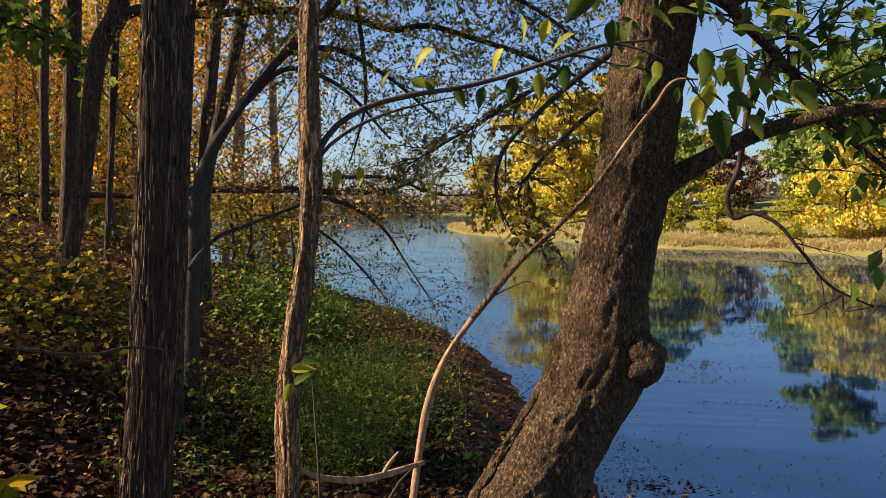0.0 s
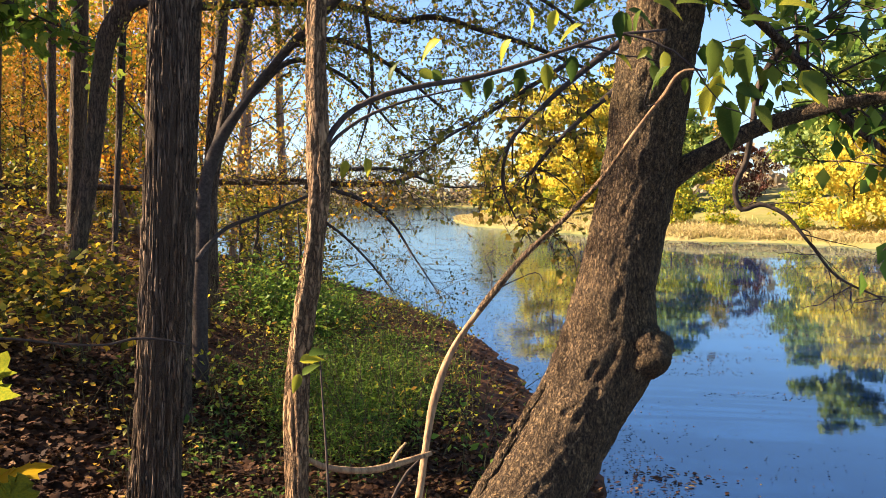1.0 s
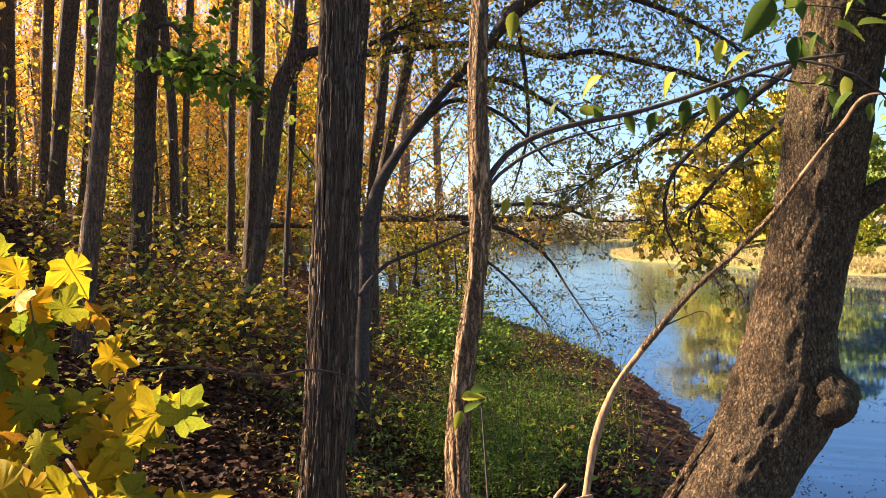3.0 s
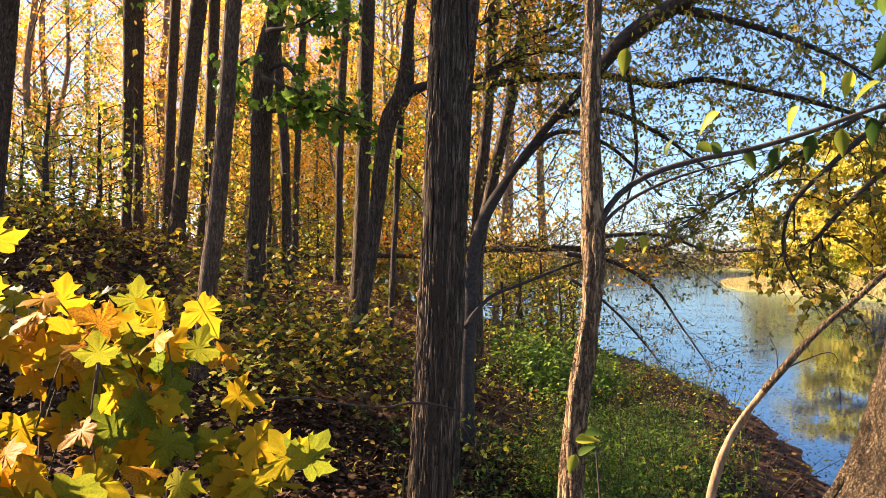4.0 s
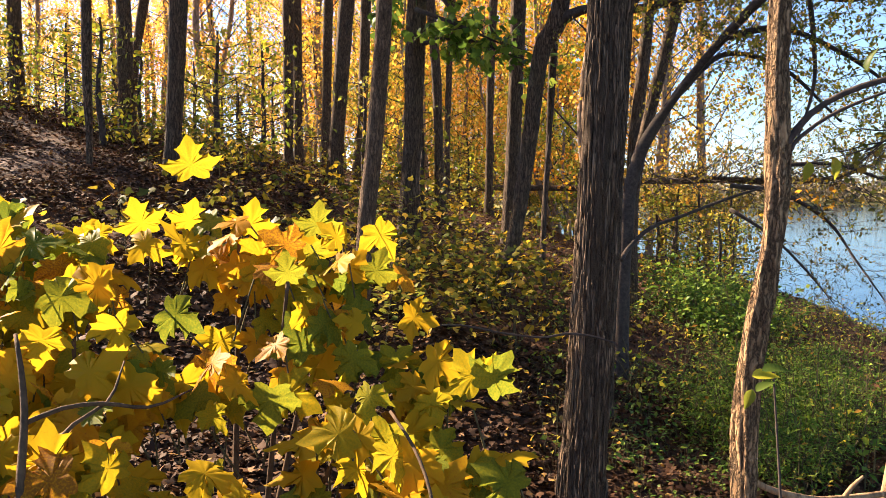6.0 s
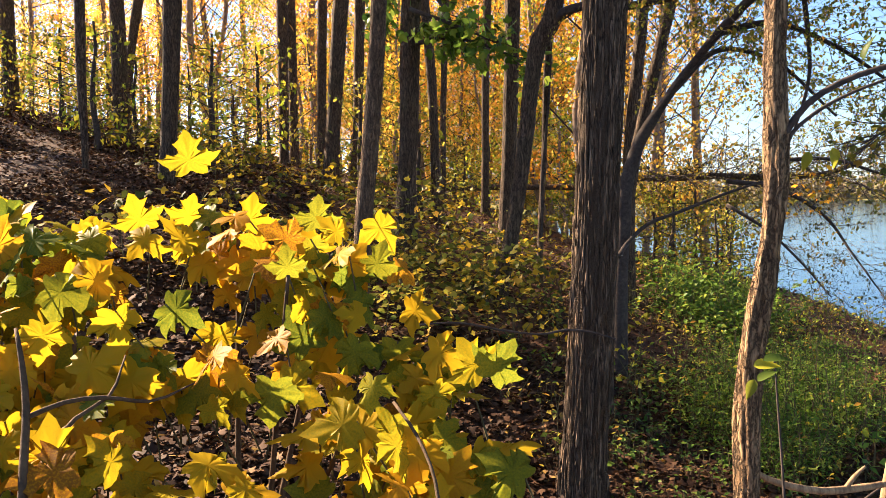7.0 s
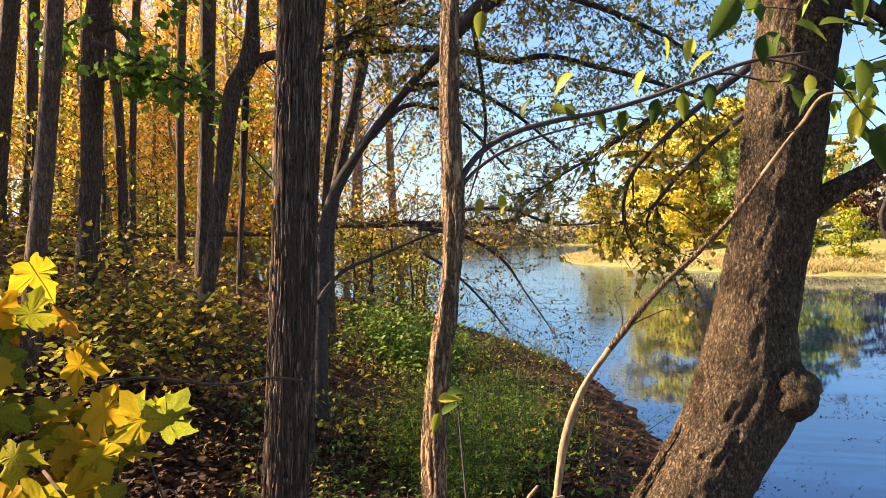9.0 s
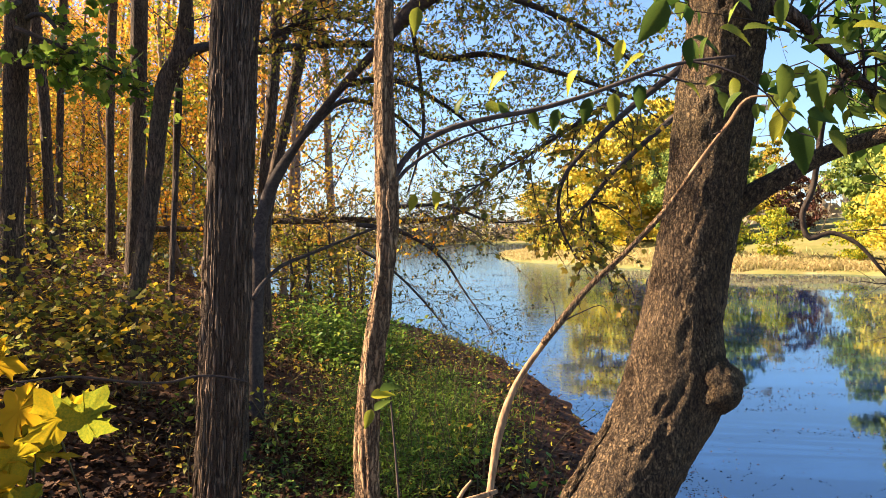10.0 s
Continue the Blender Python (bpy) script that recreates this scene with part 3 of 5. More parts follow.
lean, q_lean = world_tree("leaning_tree", [(0.804, 3.044, 0.94, 0.1377), (0.801, 3.104, 0.733, 0.1374), (0.775, 3.164, 0.472, 0.1392), (0.743, 3.208, 0.108, 0.1409), (0.682, 3.218, -0.225, 0.1435), (0.618, 3.199, -0.514, 0.1562), (0.546, 3.17, -0.733, 0.1682), (0.428, 3.131, -0.948, 0.1747), (0.292, 3.076, -1.157, 0.1832), (0.192, 3.023, -1.307, 0.1938), (0.093, 2.943, -1.487, 0.2131)], BARK_LEAN, "thick leaning trunk with scaly brown bark and knob, over water", 116, 0.016, scaly, 1.15, 6, swell=[((0.73, 3.1, -0.63), 0.2, (0.06, -0.01, -0.01))])
ka, kb = np.meshgrid(np.arange(28) / 28, np.linspace(0.02, 0.98, 18))
kr = 0.086 * (1 - 0.3 * np.exp(-((ka - 0.5) / 0.1) ** 2 - ((kb - 0.45) / 0.12) ** 2)) + (vnoise(ka * 14, kb * 9, 14) - 0.5) * 0.03 + (vnoise(ka * 28, kb * 17 + 5, 28) - 0.5) * 0.01
kv = np.stack([kr * 0.9 * np.sin(np.pi * kb) * np.cos(2 * np.pi * ka), kr * np.sin(np.pi * kb) * np.sin(2 * np.pi * ka), kr * 0.95 * np.cos(np.pi * kb)], -1).reshape(-1, 3) * 1.2 + np.array((0.752, 3.09, -0.59))
i, j = np.meshgrid(np.arange(17), np.arange(28), indexing="ij")
kf = np.stack([i * 28 + j, i * 28 + (j + 1) % 28, (i + 1) * 28 + (j + 1) % 28, (i + 1) * 28 + j], -1).reshape(-1, 4)
part("knob", make_mesh("knob", kv, kf, BARK_LEAN), lean, "round bark-covered knob")
limb_part(lean, "root_ridge", [(0.108, 3.015, -1.13, 0.0246), (0.257, 3.084, -0.901, 0.0235), (0.403, 3.145, -0.684, 0.0214), (0.484, 3.185, -0.523, 0.0181), (0.545, 3.22, -0.337, 0.0137), (0.586, 3.236, -0.159, 0.0069)], BARK_LEAN, 26, 0.015, lambda a, s: (vnoise(a * 26, s * 40, 26) - 0.5) * 0.014)
q_limb = limb_part(lean, "limb", [(0.812, 3.198, 0.042, 0.0527), (0.891, 3.175, 0.102, 0.0458), (0.998, 3.138, 0.17, 0.0366), (1.127, 3.087, 0.247, 0.0321), (1.263, 2.972, 0.297, 0.0271), (1.37, 2.864, 0.324, 0.0233), (1.472, 2.81, 0.333, 0.0211), (1.624, 2.659, 0.356, 0.0164), (1.825, 2.458, 0.343, 0.0097)], BARK_LEAN, 20, 0.02, furrowed(0.004))
q_upper = limb_part(lean, "limb", [(0.864, 3.062, 0.844, 0.0495), (1.034, 3.037, 0.736, 0.0248), (1.17, 3.118, 0.643, 0.0187), (1.29, 3.145, 0.543, 0.0173), (1.411, 3.168, 0.409, 0.0149), (1.507, 3.137, 0.288, 0.0132), (1.628, 3.084, 0.163, 0.0105), (1.837, 2.966, -0.022, 0.007)], BARK_WOOD, 14, 0.02, furrowed(0.003))
q_hang = limb_part(lean, "branch", [(1.316, 3.287, 0.602, 0.017), (1.251, 3.339, 0.455, 0.0149), (1.232, 3.367, 0.276, 0.0127), (1.214, 3.383, 0.139, 0.0117), (1.18, 3.398, 0.034, 0.0117), (1.207, 3.389, -0.052, 0.0117), (1.273, 3.364, -0.031, 0.0096), (1.343, 3.336, -0.06, 0.0085), (1.441, 3.289, -0.182, 0.0064), (1.532, 3.237, -0.314, 0.0054), (1.67, 3.157, -0.394, 0.0032)], BARK_TWIG, 8, 0.02)

snag = thing("broken_branch", (0, 0, 0), "bare pale weathered branch leaning against the thick trunk", "branch")
q = spline([(-0.136, 2.752, -1.189, 0.0137), (-0.109, 2.808, -1.056, 0.0128), (-0.084, 2.873, -0.87, 0.0126), (-0.058, 2.912, -0.733, 0.0157), (0.008, 2.952, -0.559, 0.0123), (0.09, 2.951, -0.435, 0.0122), (0.166, 2.931, -0.333, 0.0134), (0.271, 2.934, -0.207, 0.0103), (0.406, 2.893, -0.074, 0.0093), (0.535, 2.85, 0.074, 0.0091), (0.613, 2.775, 0.204, 0.0067), (0.684, 2.694, 0.316, 0.0053), (0.736, 2.616, 0.392, 0.004), (0.797, 2.598, 0.39, 0.0022)], 0.015)
cut = int(len(q) * 0.42)
for nm, piece, mat in (("stem", q[:cut + 2], BARK_SNAG), ("bough", q[cut:int(len(q) * 0.8) + 2], BARK_THIN), ("tip", q[int(len(q) * 0.8):], BARK_SNAG)):
    v, f = tube(piece, 14, furrowed(0.004, 5))
    part(nm, make_mesh(nm, v, f, mat), snag)
for pts in ([(-0.438, 2.346, -0.748, 0.006), (-0.384, 2.44, -0.815, 0.0098), (-0.277, 2.545, -0.864, 0.0112), (-0.179, 2.673, -0.887, 0.0117), (-0.066, 2.813, -0.896, 0.0082)], [(-0.196, 2.652, -0.884, 0.0077), (-0.171, 2.667, -0.845, 0.0068), (-0.145, 2.678, -0.816, 0.0039)]):
    q = spline(pts, 0.012)
    v, f = tube(q, 10, furrowed(0.0035, 4))
    part("twig", make_mesh("twig", v, f, BARK_SNAG), snag)

bend, q_bend = world_tree("forked_tree", [(-2.558, 6.537, 3.22, 0.0326), (-2.595, 6.648, 2.951, 0.0381), (-2.623, 6.791, 2.576, 0.0435), (-2.707, 6.878, 2.233, 0.049), (-2.758, 6.963, 1.878, 0.0707), (-2.822, 6.999, 1.629, 0.0925), (-2.938, 6.992, 1.44, 0.0843), (-3.02, 7.011, 1.143, 0.0762), (-3.096, 7.038, 0.658, 0.0734), (-3.185, 7.025, 0.065, 0.0707), (-3.256, 6.977, -0.414, 0.0734), (-3.321, 6.91, -0.789, 0.0816), (-3.34, 6.874, -0.983, 0.0979)], BARK_WOOD, "dark crooked tree with a fork and long side branch", 18, 0.05, furrowed(0.008, 8), 1.3, 4)
q_bb = limb_part(bend, "branch", [(-2.822, 6.999, 1.629, 0.0653), (-2.569, 6.971, 1.699, 0.0403), (-2.11, 6.923, 1.637, 0.0366), (-1.664, 6.832, 1.638, 0.033), (-1.305, 6.804, 1.639, 0.0301), (-0.857, 6.682, 1.574, 0.0292), (-0.358, 6.552, 1.429, 0.026), (-0.183, 6.454, 1.436, 0.0233), (0.25, 6.275, 1.293, 0.0203), (0.599, 6.074, 1.136, 0.0175), (0.978, 5.949, 0.955, 0.0129)], BARK_TWIG)
slant, q_slant = world_tree("slanting_tree", [(-1.963, 6.249, -0.853, 0.057), (-1.96, 6.305, -0.317, 0.057), (-1.919, 6.328, 0.141, 0.0536), (-1.85, 6.341, 0.371, 0.0503), (-1.548, 6.279, 0.806, 0.0317), (-1.181, 6.097, 1.161, 0.0335), (-0.883, 5.895, 1.381, 0.0348), (-0.615, 5.765, 1.615, 0.0578), (-0.292, 5.642, 1.76, 0.0576), (0.074, 5.413, 1.831, 0.0517), (0.394, 5.179, 1.847, 0.044), (0.682, 5.032, 1.864, 0.0392), (1.067, 4.845, 1.88, 0.026)], BARK_TWIG, "dark slanting tree reaching out over the lake", 18, 0.05, furrowed(0.007, 8), 1.2)

FOREST_Q, FOREST_T = [], []


def forest_tree(pts, mat):
    t, q = world_tree("tree", pts, mat, "tall forest tree with dark rough bark among yellow leaves", 14, 0.08, furrowed(0.07 * pts[0][3], 7), 1.3, 7, "forest trees")
    FOREST_Q.append(q)
    FOREST_T.append(t)


forest_tree([(-1.615, 5.248, 1.554, 0.0493), (-1.661, 5.309, 1.285, 0.0509), (-1.712, 5.398, 0.753, 0.0476), (-1.756, 5.435, 0.193, 0.046), (-1.77, 5.423, -0.38, 0.0444), (-1.781, 5.374, -0.796, 0.0444), (-1.78, 5.321, -1.094, 0.0493)], BARK_WOOD)
forest_tree([(-1.771, 7.669, 2.596, 0.0587), (-1.887, 7.808, 2.039, 0.0616), (-2.021, 7.885, 1.56, 0.0587), (-2.155, 7.931, 1.064, 0.0587), (-2.297, 7.945, 0.501, 0.0587), (-2.383, 7.934, -0.012, 0.0616), (-2.439, 7.893, -0.582, 0.0646)], BARK_WOOD)
forest_tree([(-3.637, 8.055, 4.052, 0.0859), (-3.701, 8.188, 3.713, 0.0893), (-3.9, 8.55, 2.49, 0.0893), (-4.045, 8.759, 1.161, 0.0893), (-4.124, 8.794, 0.072, 0.0859), (-4.151, 8.762, -0.535, 0.0962)], BARK_WOOD)
forest_tree([(-4.075, 6.975, 3.786, 0.0819), (-4.201, 7.109, 3.377, 0.0882), (-4.347, 7.298, 2.725, 0.0945), (-4.499, 7.344, 2.322, 0.1039), (-4.621, 7.442, 1.673, 0.1102), (-4.714, 7.528, 0.76, 0.1008), (-4.763, 7.531, 0.148, 0.1071), (-4.771, 7.523, -0.157, 0.126)], BARK_WOOD)
forest_tree([(-3.178, 4.917, 2.635, 0.0586), (-3.249, 4.983, 2.414, 0.0609), (-3.374, 5.071, 2.028, 0.0609), (-3.544, 5.212, 1.203, 0.0631), (-3.659, 5.249, 0.426, 0.0676), (-3.713, 5.223, -0.091, 0.0699), (-3.728, 5.162, -0.679, 0.0767), (-3.729, 5.12, -0.922, 0.0902)], BARK_GREY)
forest_tree([(-6.473, 8.981, 4.93, 0.1031), (-6.696, 9.238, 4.086, 0.1117), (-6.98, 9.432, 3.023, 0.116), (-7.188, 9.547, 1.989, 0.1117), (-7.353, 9.593, 0.769, 0.116), (-7.377, 9.59, 0.524, 0.1288)], BARK_WOOD)
forest_tree([(-6.825, 9.841, 5.357, 0.0791), (-7.078, 10.115, 4.438, 0.0837), (-7.462, 10.511, 2.425, 0.0837), (-7.651, 10.622, 0.74, 0.0837), (-7.67, 10.621, 0.518, 0.0931)], BARK_WOOD)
forest_tree([(-8.401, 9.849, 5.629, 0.1002), (-8.66, 10.126, 4.662, 0.1052), (-8.982, 10.463, 3.007, 0.0952), (-9.163, 10.633, 1.444, 0.0902), (-9.21, 10.665, 0.699, 0.1002)], BARK_WOOD)
forest_tree([(-8.669, 10.335, 5.883, 0.0732), (-9.061, 10.787, 4.252, 0.0836), (-9.309, 11.077, 2.669, 0.0836), (-9.45, 11.227, 1.02, 0.0888)], BARK_WOOD)
forest_tree([(-6.386, 5.85, 2.946, 0.0966), (-6.591, 5.97, 2.166, 0.0966), (-6.749, 6.044, 1.321, 0.0902), (-6.857, 6.055, 0.433, 0.0966), (-6.881, 6.042, 0.118, 0.116)], BARK_WOOD)
forest_tree([(-9.826, 7.856, 3.83, 0.1024), (-9.982, 7.99, 3.085, 0.1024), (-10.113, 8.094, 2.299, 0.1163), (-10.208, 8.176, 1.437, 0.121), (-10.23, 8.195, 1.143, 0.1396)], BARK_WOOD)
forest_tree([(-7.054, 5.206, 2.621, 0.0483), (-7.161, 5.295, 2.112, 0.0515), (-7.297, 5.376, 1.298, 0.0483), (-7.35, 5.421, 0.673, 0.0354), (-7.374, 5.428, 0.179, 0.0322)], BARK_WOOD)
forest_tree([(-12.288, 7.773, 4.259, 0.0966), (-12.477, 7.883, 3.434, 0.1074), (-12.652, 7.993, 2.392, 0.1127), (-12.738, 8.07, 1.533, 0.1288)], BARK_WOOD)
forest_tree([(-11.669, 10.099, 4.762, 0.0859), (-12.011, 10.103, 3.82, 0.0916), (-12.289, 10.096, 2.837, 0.0802), (-12.479, 10.108, 1.77, 0.0916)], BARK_WOOD)
forest_tree([(-8.946, 11.716, 6.519, 0.0802), (-9.383, 12.152, 4.906, 0.0916), (-9.746, 12.491, 2.947, 0.0916), (-9.923, 12.634, 1.225, 0.1031)], BARK_WOOD)
forest_tree([(-5.487, 9.053, 4.793, 0.0576), (-5.756, 9.653, 2.95, 0.0659), (-5.791, 9.867, 2.02, 0.07), (-5.828, 10.042, 0.213, 0.0782), (-5.822, 10.047, -0.029, 0.0905)], BARK_WOOD)
forest_tree([(-5.916, 12.41, 6.298, 0.0752), (-6.357, 13.01, 4.356, 0.0752), (-6.595, 13.306, 2.839, 0.0752), (-6.762, 13.514, 0.25, 0.0805)], BARK_WOOD)
forest_tree([(-3.251, 8.196, 2.337, 0.0258), (-3.407, 8.33, 1.47, 0.0322), (-3.478, 8.407, 0.576, 0.0322), (-3.526, 8.4, -0.191, 0.0322), (-3.533, 8.373, -0.631, 0.0354)], BARK_WOOD)
forest_tree([(-6.108, 11.304, 5.859, 0.0601), (-6.553, 11.833, 4.053, 0.0601), (-6.815, 12.119, 2.452, 0.0551), (-6.975, 12.26, 0.493, 0.0601)], BARK_WOOD)
forest_tree([(-2.064, 8.042, 3.778, 0.0644), (-2.323, 8.424, 2.616, 0.0644), (-2.445, 8.619, 1.704, 0.0644), (-2.552, 8.702, 0.945, 0.0709), (-2.619, 8.728, 0.049, 0.0773)], BARK_WOOD)

# loose bark strips of the shaggy trunk
def bark_strip(seed):
    r = np.random.RandomState(seed)
    n, v, f = 6, [], []
    for k in range(n + 1):
        t = k / n
        w = 0.5 * (0.75 + 0.25 * math.sin(math.pi * t)) * r.uniform(0.8, 1.1) * (0.45 if k in (0, n) else 1)
        z = 0.35 * (2 * t - 1) ** 4 * r.uniform(0.5, 1.2) + 0.1
        o = r.normal(0, 0.06)
        v += [(o - w, t - 0.5, z - 0.1), (o, t - 0.5, z + 0.12), (o + w, t - 0.5, z - 0.1), (o, t - 0.5, z - 0.25)]
    for k in range(n):
        a, c = 4 * k, 4 * k + 4
        f += [(a + m, a + (m + 1) % 4, c + (m + 1) % 4, c + m) for m in range(4)]
    f += [(3, 2, 1, 0), (4 * n, 4 * n + 1, 4 * n + 2, 4 * n + 3)]
    return make_mesh("bark_strip", np.array(v), np.array(f), BARK_SHAG, False)


STRIPS = [bark_strip(s) for s in range(6)]
sg = np.random.RandomState(77)
low = q_shag[q_shag[:, 2] < 2.2]
for k in range(230):
    i = sg.randint(6, len(low) - 6)
    d = Vector(low[i + 5, :3] - low[i - 5, :3]).normalized()
    a = sg.uniform(0, 2 * math.pi)
    out = Vector((math.cos(a), math.sin(a), 0))
    out = (out - d * out.dot(d)).normalized()
    m = Matrix((d.cross(out), d, out)).transposed().to_4x4()
    ob = new("bark_strip", STRIPS[k % 6])
    ob.parent = shag
    ob.matrix_basis = Matrix.Translation(Vector(low[i, :3]) + out * (low[i, 3] - 0.002)) @ m @ Matrix.Rotation(sg.normal(0, 0.04), 4, "Z") @ Matrix.Diagonal((sg.uniform(0.012, 0.026), sg.uniform(0.14, 0.5), sg.uniform(0.012, 0.022), 1))

# ---- crowns of the near trees ----
for nm, pts, tree in (("branch", [(-0.727, 5.433, 2.236, 0.0332), (-0.427, 5.248, 2.231, 0.0281), (0.08, 5.141, 1.995, 0.0193), (0.436, 5.007, 1.717, 0.013), (0.82, 4.821, 1.47, 0.0072)], slant), ("branch", [(-0.292, 5.642, 1.76, 0.0374), (0.032, 5.677, 1.659, 0.0249), (0.412, 5.701, 1.505, 0.0187), (0.739, 5.71, 1.321, 0.0125), (0.95, 5.713, 1.154, 0.0083)], slant), ("branch", [(-1.181, 6.097, 1.161, 0.0311), (-0.854, 6.243, 1.213, 0.0225), (-0.45, 6.416, 1.033, 0.016), (-0.05, 6.571, 0.718, 0.0093)], slant), ("branch", [(-1.548, 6.279, 0.806, 0.0321), (-1.299, 6.699, 1.137, 0.0219), (-0.938, 7.174, 1.082, 0.018), (-0.491, 7.469, 0.631, 0.0106)], slant), ("branch", [(-1.935, 6.872, 1.62, 0.0361), (-1.662, 6.858, 1.951, 0.0258), (-1.258, 6.893, 2.119, 0.018), (-1.008, 6.895, 2.241, 0.0103)], bend)):
    ALL_LIMBS.setdefault(tree.name, []).append(limb_part(tree, nm, pts, BARK_TWIG, 7, 0.05))
crown(bend, [q_bb] + ALL_LIMBS["forked_tree"], LEAF_OLIVE, thick=0.0032, leaf=0.034, seed=11, per_m=19, length=0.95, gap=0.028, start=0.2, droop=0.25, flat=0.4)
crown(slant, [q_slant], LEAF_OLIVE, thick=0.0032, leaf=0.034, seed=12, per_m=9, length=1.2, gap=0.028, start=0.45, droop=0.25, flat=0.4)
crown(slant, ALL_LIMBS["slanting_tree"], LEAF_OLIVE, thick=0.0032, leaf=0.034, seed=13, per_m=29, length=0.95, gap=0.028, start=0.05, droop=0.3, flat=0.4)
maple_limbs = [limb_part(lean, "branch", p, BARK_TWIG, 6, 0.05) for p in ([(0.998, 4.5, 0.899, 0.0263), (0.766, 4.578, 0.728, 0.0198), (0.512, 4.544, 0.505, 0.0145), (0.32, 4.481, 0.282, 0.011), (0.291, 4.493, 0.065, 0.0079), (0.386, 4.484, -0.154, 0.0047)], [(0.994, 4.751, 0.66, 0.0206), (0.761, 4.717, 0.461, 0.0151), (0.56, 4.661, 0.262, 0.0115), (0.434, 4.682, 0.068, 0.0082), (0.501, 4.674, -0.16, 0.0049)], [(0.76, 5.172, 0.863, 0.0186), (0.481, 5.232, 0.694, 0.0149), (0.193, 5.272, 0.518, 0.0112), (-0.063, 5.288, 0.373, 0.0074), (-0.248, 5.29, 0.263, 0.0056)])]
crown(lean, maple_limbs[:2], LEAF_RUSSET, leaf=0.04, shape=STAR, seed=14, per_m=21, length=0.32, gap=0.032, start=0.2, droop=0.8)
crown(lean, maple_limbs[2:], LEAF_RUSSET, leaf=0.04, shape=STAR, seed=15, per_m=18, length=0.55, gap=0.05, start=0.1, droop=0.8)
crown(lean, [q_upper, q_limb[2 * len(q_limb) // 3:]], LEAF_GREEN, leaf=0.085, seed=16, per_m=36, length=0.8, gap=0.06, start=0.1, up=1.1, droop=0.1)

tb, _ = grow(np.random.RandomState(19), [q_hang[len(q_hang) // 2:]], per_m=16, length=0.28, gap=0.2, start=0.0, droop=0.3, sub=2, thick=0.003)
part("twig_spray", twig_mesh("twig_spray", tb, BARK_TWIG), lean, kind="stuff")
fallen = thing("fallen_tree", (0, 0, 0), "dark fallen tree with bare tangled twigs over the water", "fallen tree")
q_fall = limb_part(fallen, "trunk", [(-3.693, 11.516, 0.284, 0.0451), (-2.891, 11.746, 0.258, 0.0483), (-2.213, 11.69, 0.266, 0.0475), (-1.445, 11.509, 0.223, 0.0401), (-0.776, 11.273, 0.25, 0.0271), (-0.293, 11.09, 0.418, 0.0148)], BARK_WOOD, 12, 0.05, furrowed(0.005))
dr = [limb_part(fallen, "branch", p, BARK_TWIG, 6, 0.06) for p in ([(-1.537, 8.461, 0.134, 0.0274), (-1.068, 8.535, 0.046, 0.0243), (-0.642, 8.476, -0.223, 0.018), (-0.392, 8.275, -0.569, 0.0117), (-0.096, 8.044, -0.982, 0.0057)], [(-1.448, 7.97, -0.099, 0.02), (-1.104, 7.919, -0.322, 0.0141), (-0.761, 7.84, -0.652, 0.0112), (-0.531, 7.731, -0.918, 0.0055)], [(-1.393, 9.998, 0.374, 0.0286), (-0.692, 10.071, 0.378, 0.0215), (-0.052, 10.101, 0.166, 0.0143), (0.447, 10.091, 0.167, 0.0072)])]
crown(fallen, [q_fall], LEAF_RUSSET, leaf=0.05, seed=21, thin=0.75, per_m=44, length=1.1, gap=0.075, start=0.1, up=0.5, droop=0.3, thick=0.007)
crown(fallen, dr, LEAF_DIM, leaf=0.036, seed=22, thin=0.55, per_m=20, length=0.6, gap=0.04, start=0.1, droop=0.3, thick=0.0035, flat=0.45)

oak = [limb_part(ob_d, "limb", p, BARK_TWIG, 6, 0.08) for ob_d, p in ((FOREST_T[3], [(-4.425, 7.312, 2.553, 0.0315), (-4.08, 7.189, 2.78, 0.0215), (-3.793, 7.148, 2.671, 0.015), (-3.679, 7.175, 2.429, 0.0089)]), (FOREST_T[3], [(-4.55, 7.382, 2.089, 0.0315), (-4.275, 7.294, 2.134, 0.0215), (-4.05, 7.253, 1.892, 0.015), (-3.93, 7.274, 1.589, 0.0089)]), (FOREST_T[3], [(-4.616, 7.445, 1.673, 0.0315), (-4.173, 7.351, 1.682, 0.0213), (-3.731, 7.268, 1.572, 0.0147), (-3.349, 7.263, 1.398, 0.0086)]), (FOREST_T[3], [(-4.091, 6.785, 2.786, 0.03), (-4.323, 6.229, 2.845, 0.021), (-4.574, 5.810, 2.776, 0.014), (-4.811, 5.587, 2.541, 0.006)]), (FOREST_T[3], [(-4.212, 6.874, 2.358, 0.028), (-3.771, 6.774, 2.342, 0.018), (-3.420, 6.686, 2.447, 0.006)]), (FOREST_T[3], [(-4.363, 7.033, 1.939, 0.026), (-3.864, 7.024, 1.722, 0.016), (-3.417, 7.076, 1.500, 0.006)]), (FOREST_T[3], [(-3.966, 6.700, 3.148, 0.028), (-4.127, 6.108, 3.102, 0.018), (-4.343, 5.658, 2.895, 0.006)]), (FOREST_T[3], [(-4.299, 7.006, 2.165, 0.024), (-4.329, 6.565, 1.942, 0.014), (-4.401, 6.357, 1.625, 0.006)]))]
crown(FOREST_T[3], oak, LEAF_HERB, leaf=0.1, shape=STAR, seed=26, per_m=17, length=0.42, gap=0.075, start=0.2, droop=0.3)
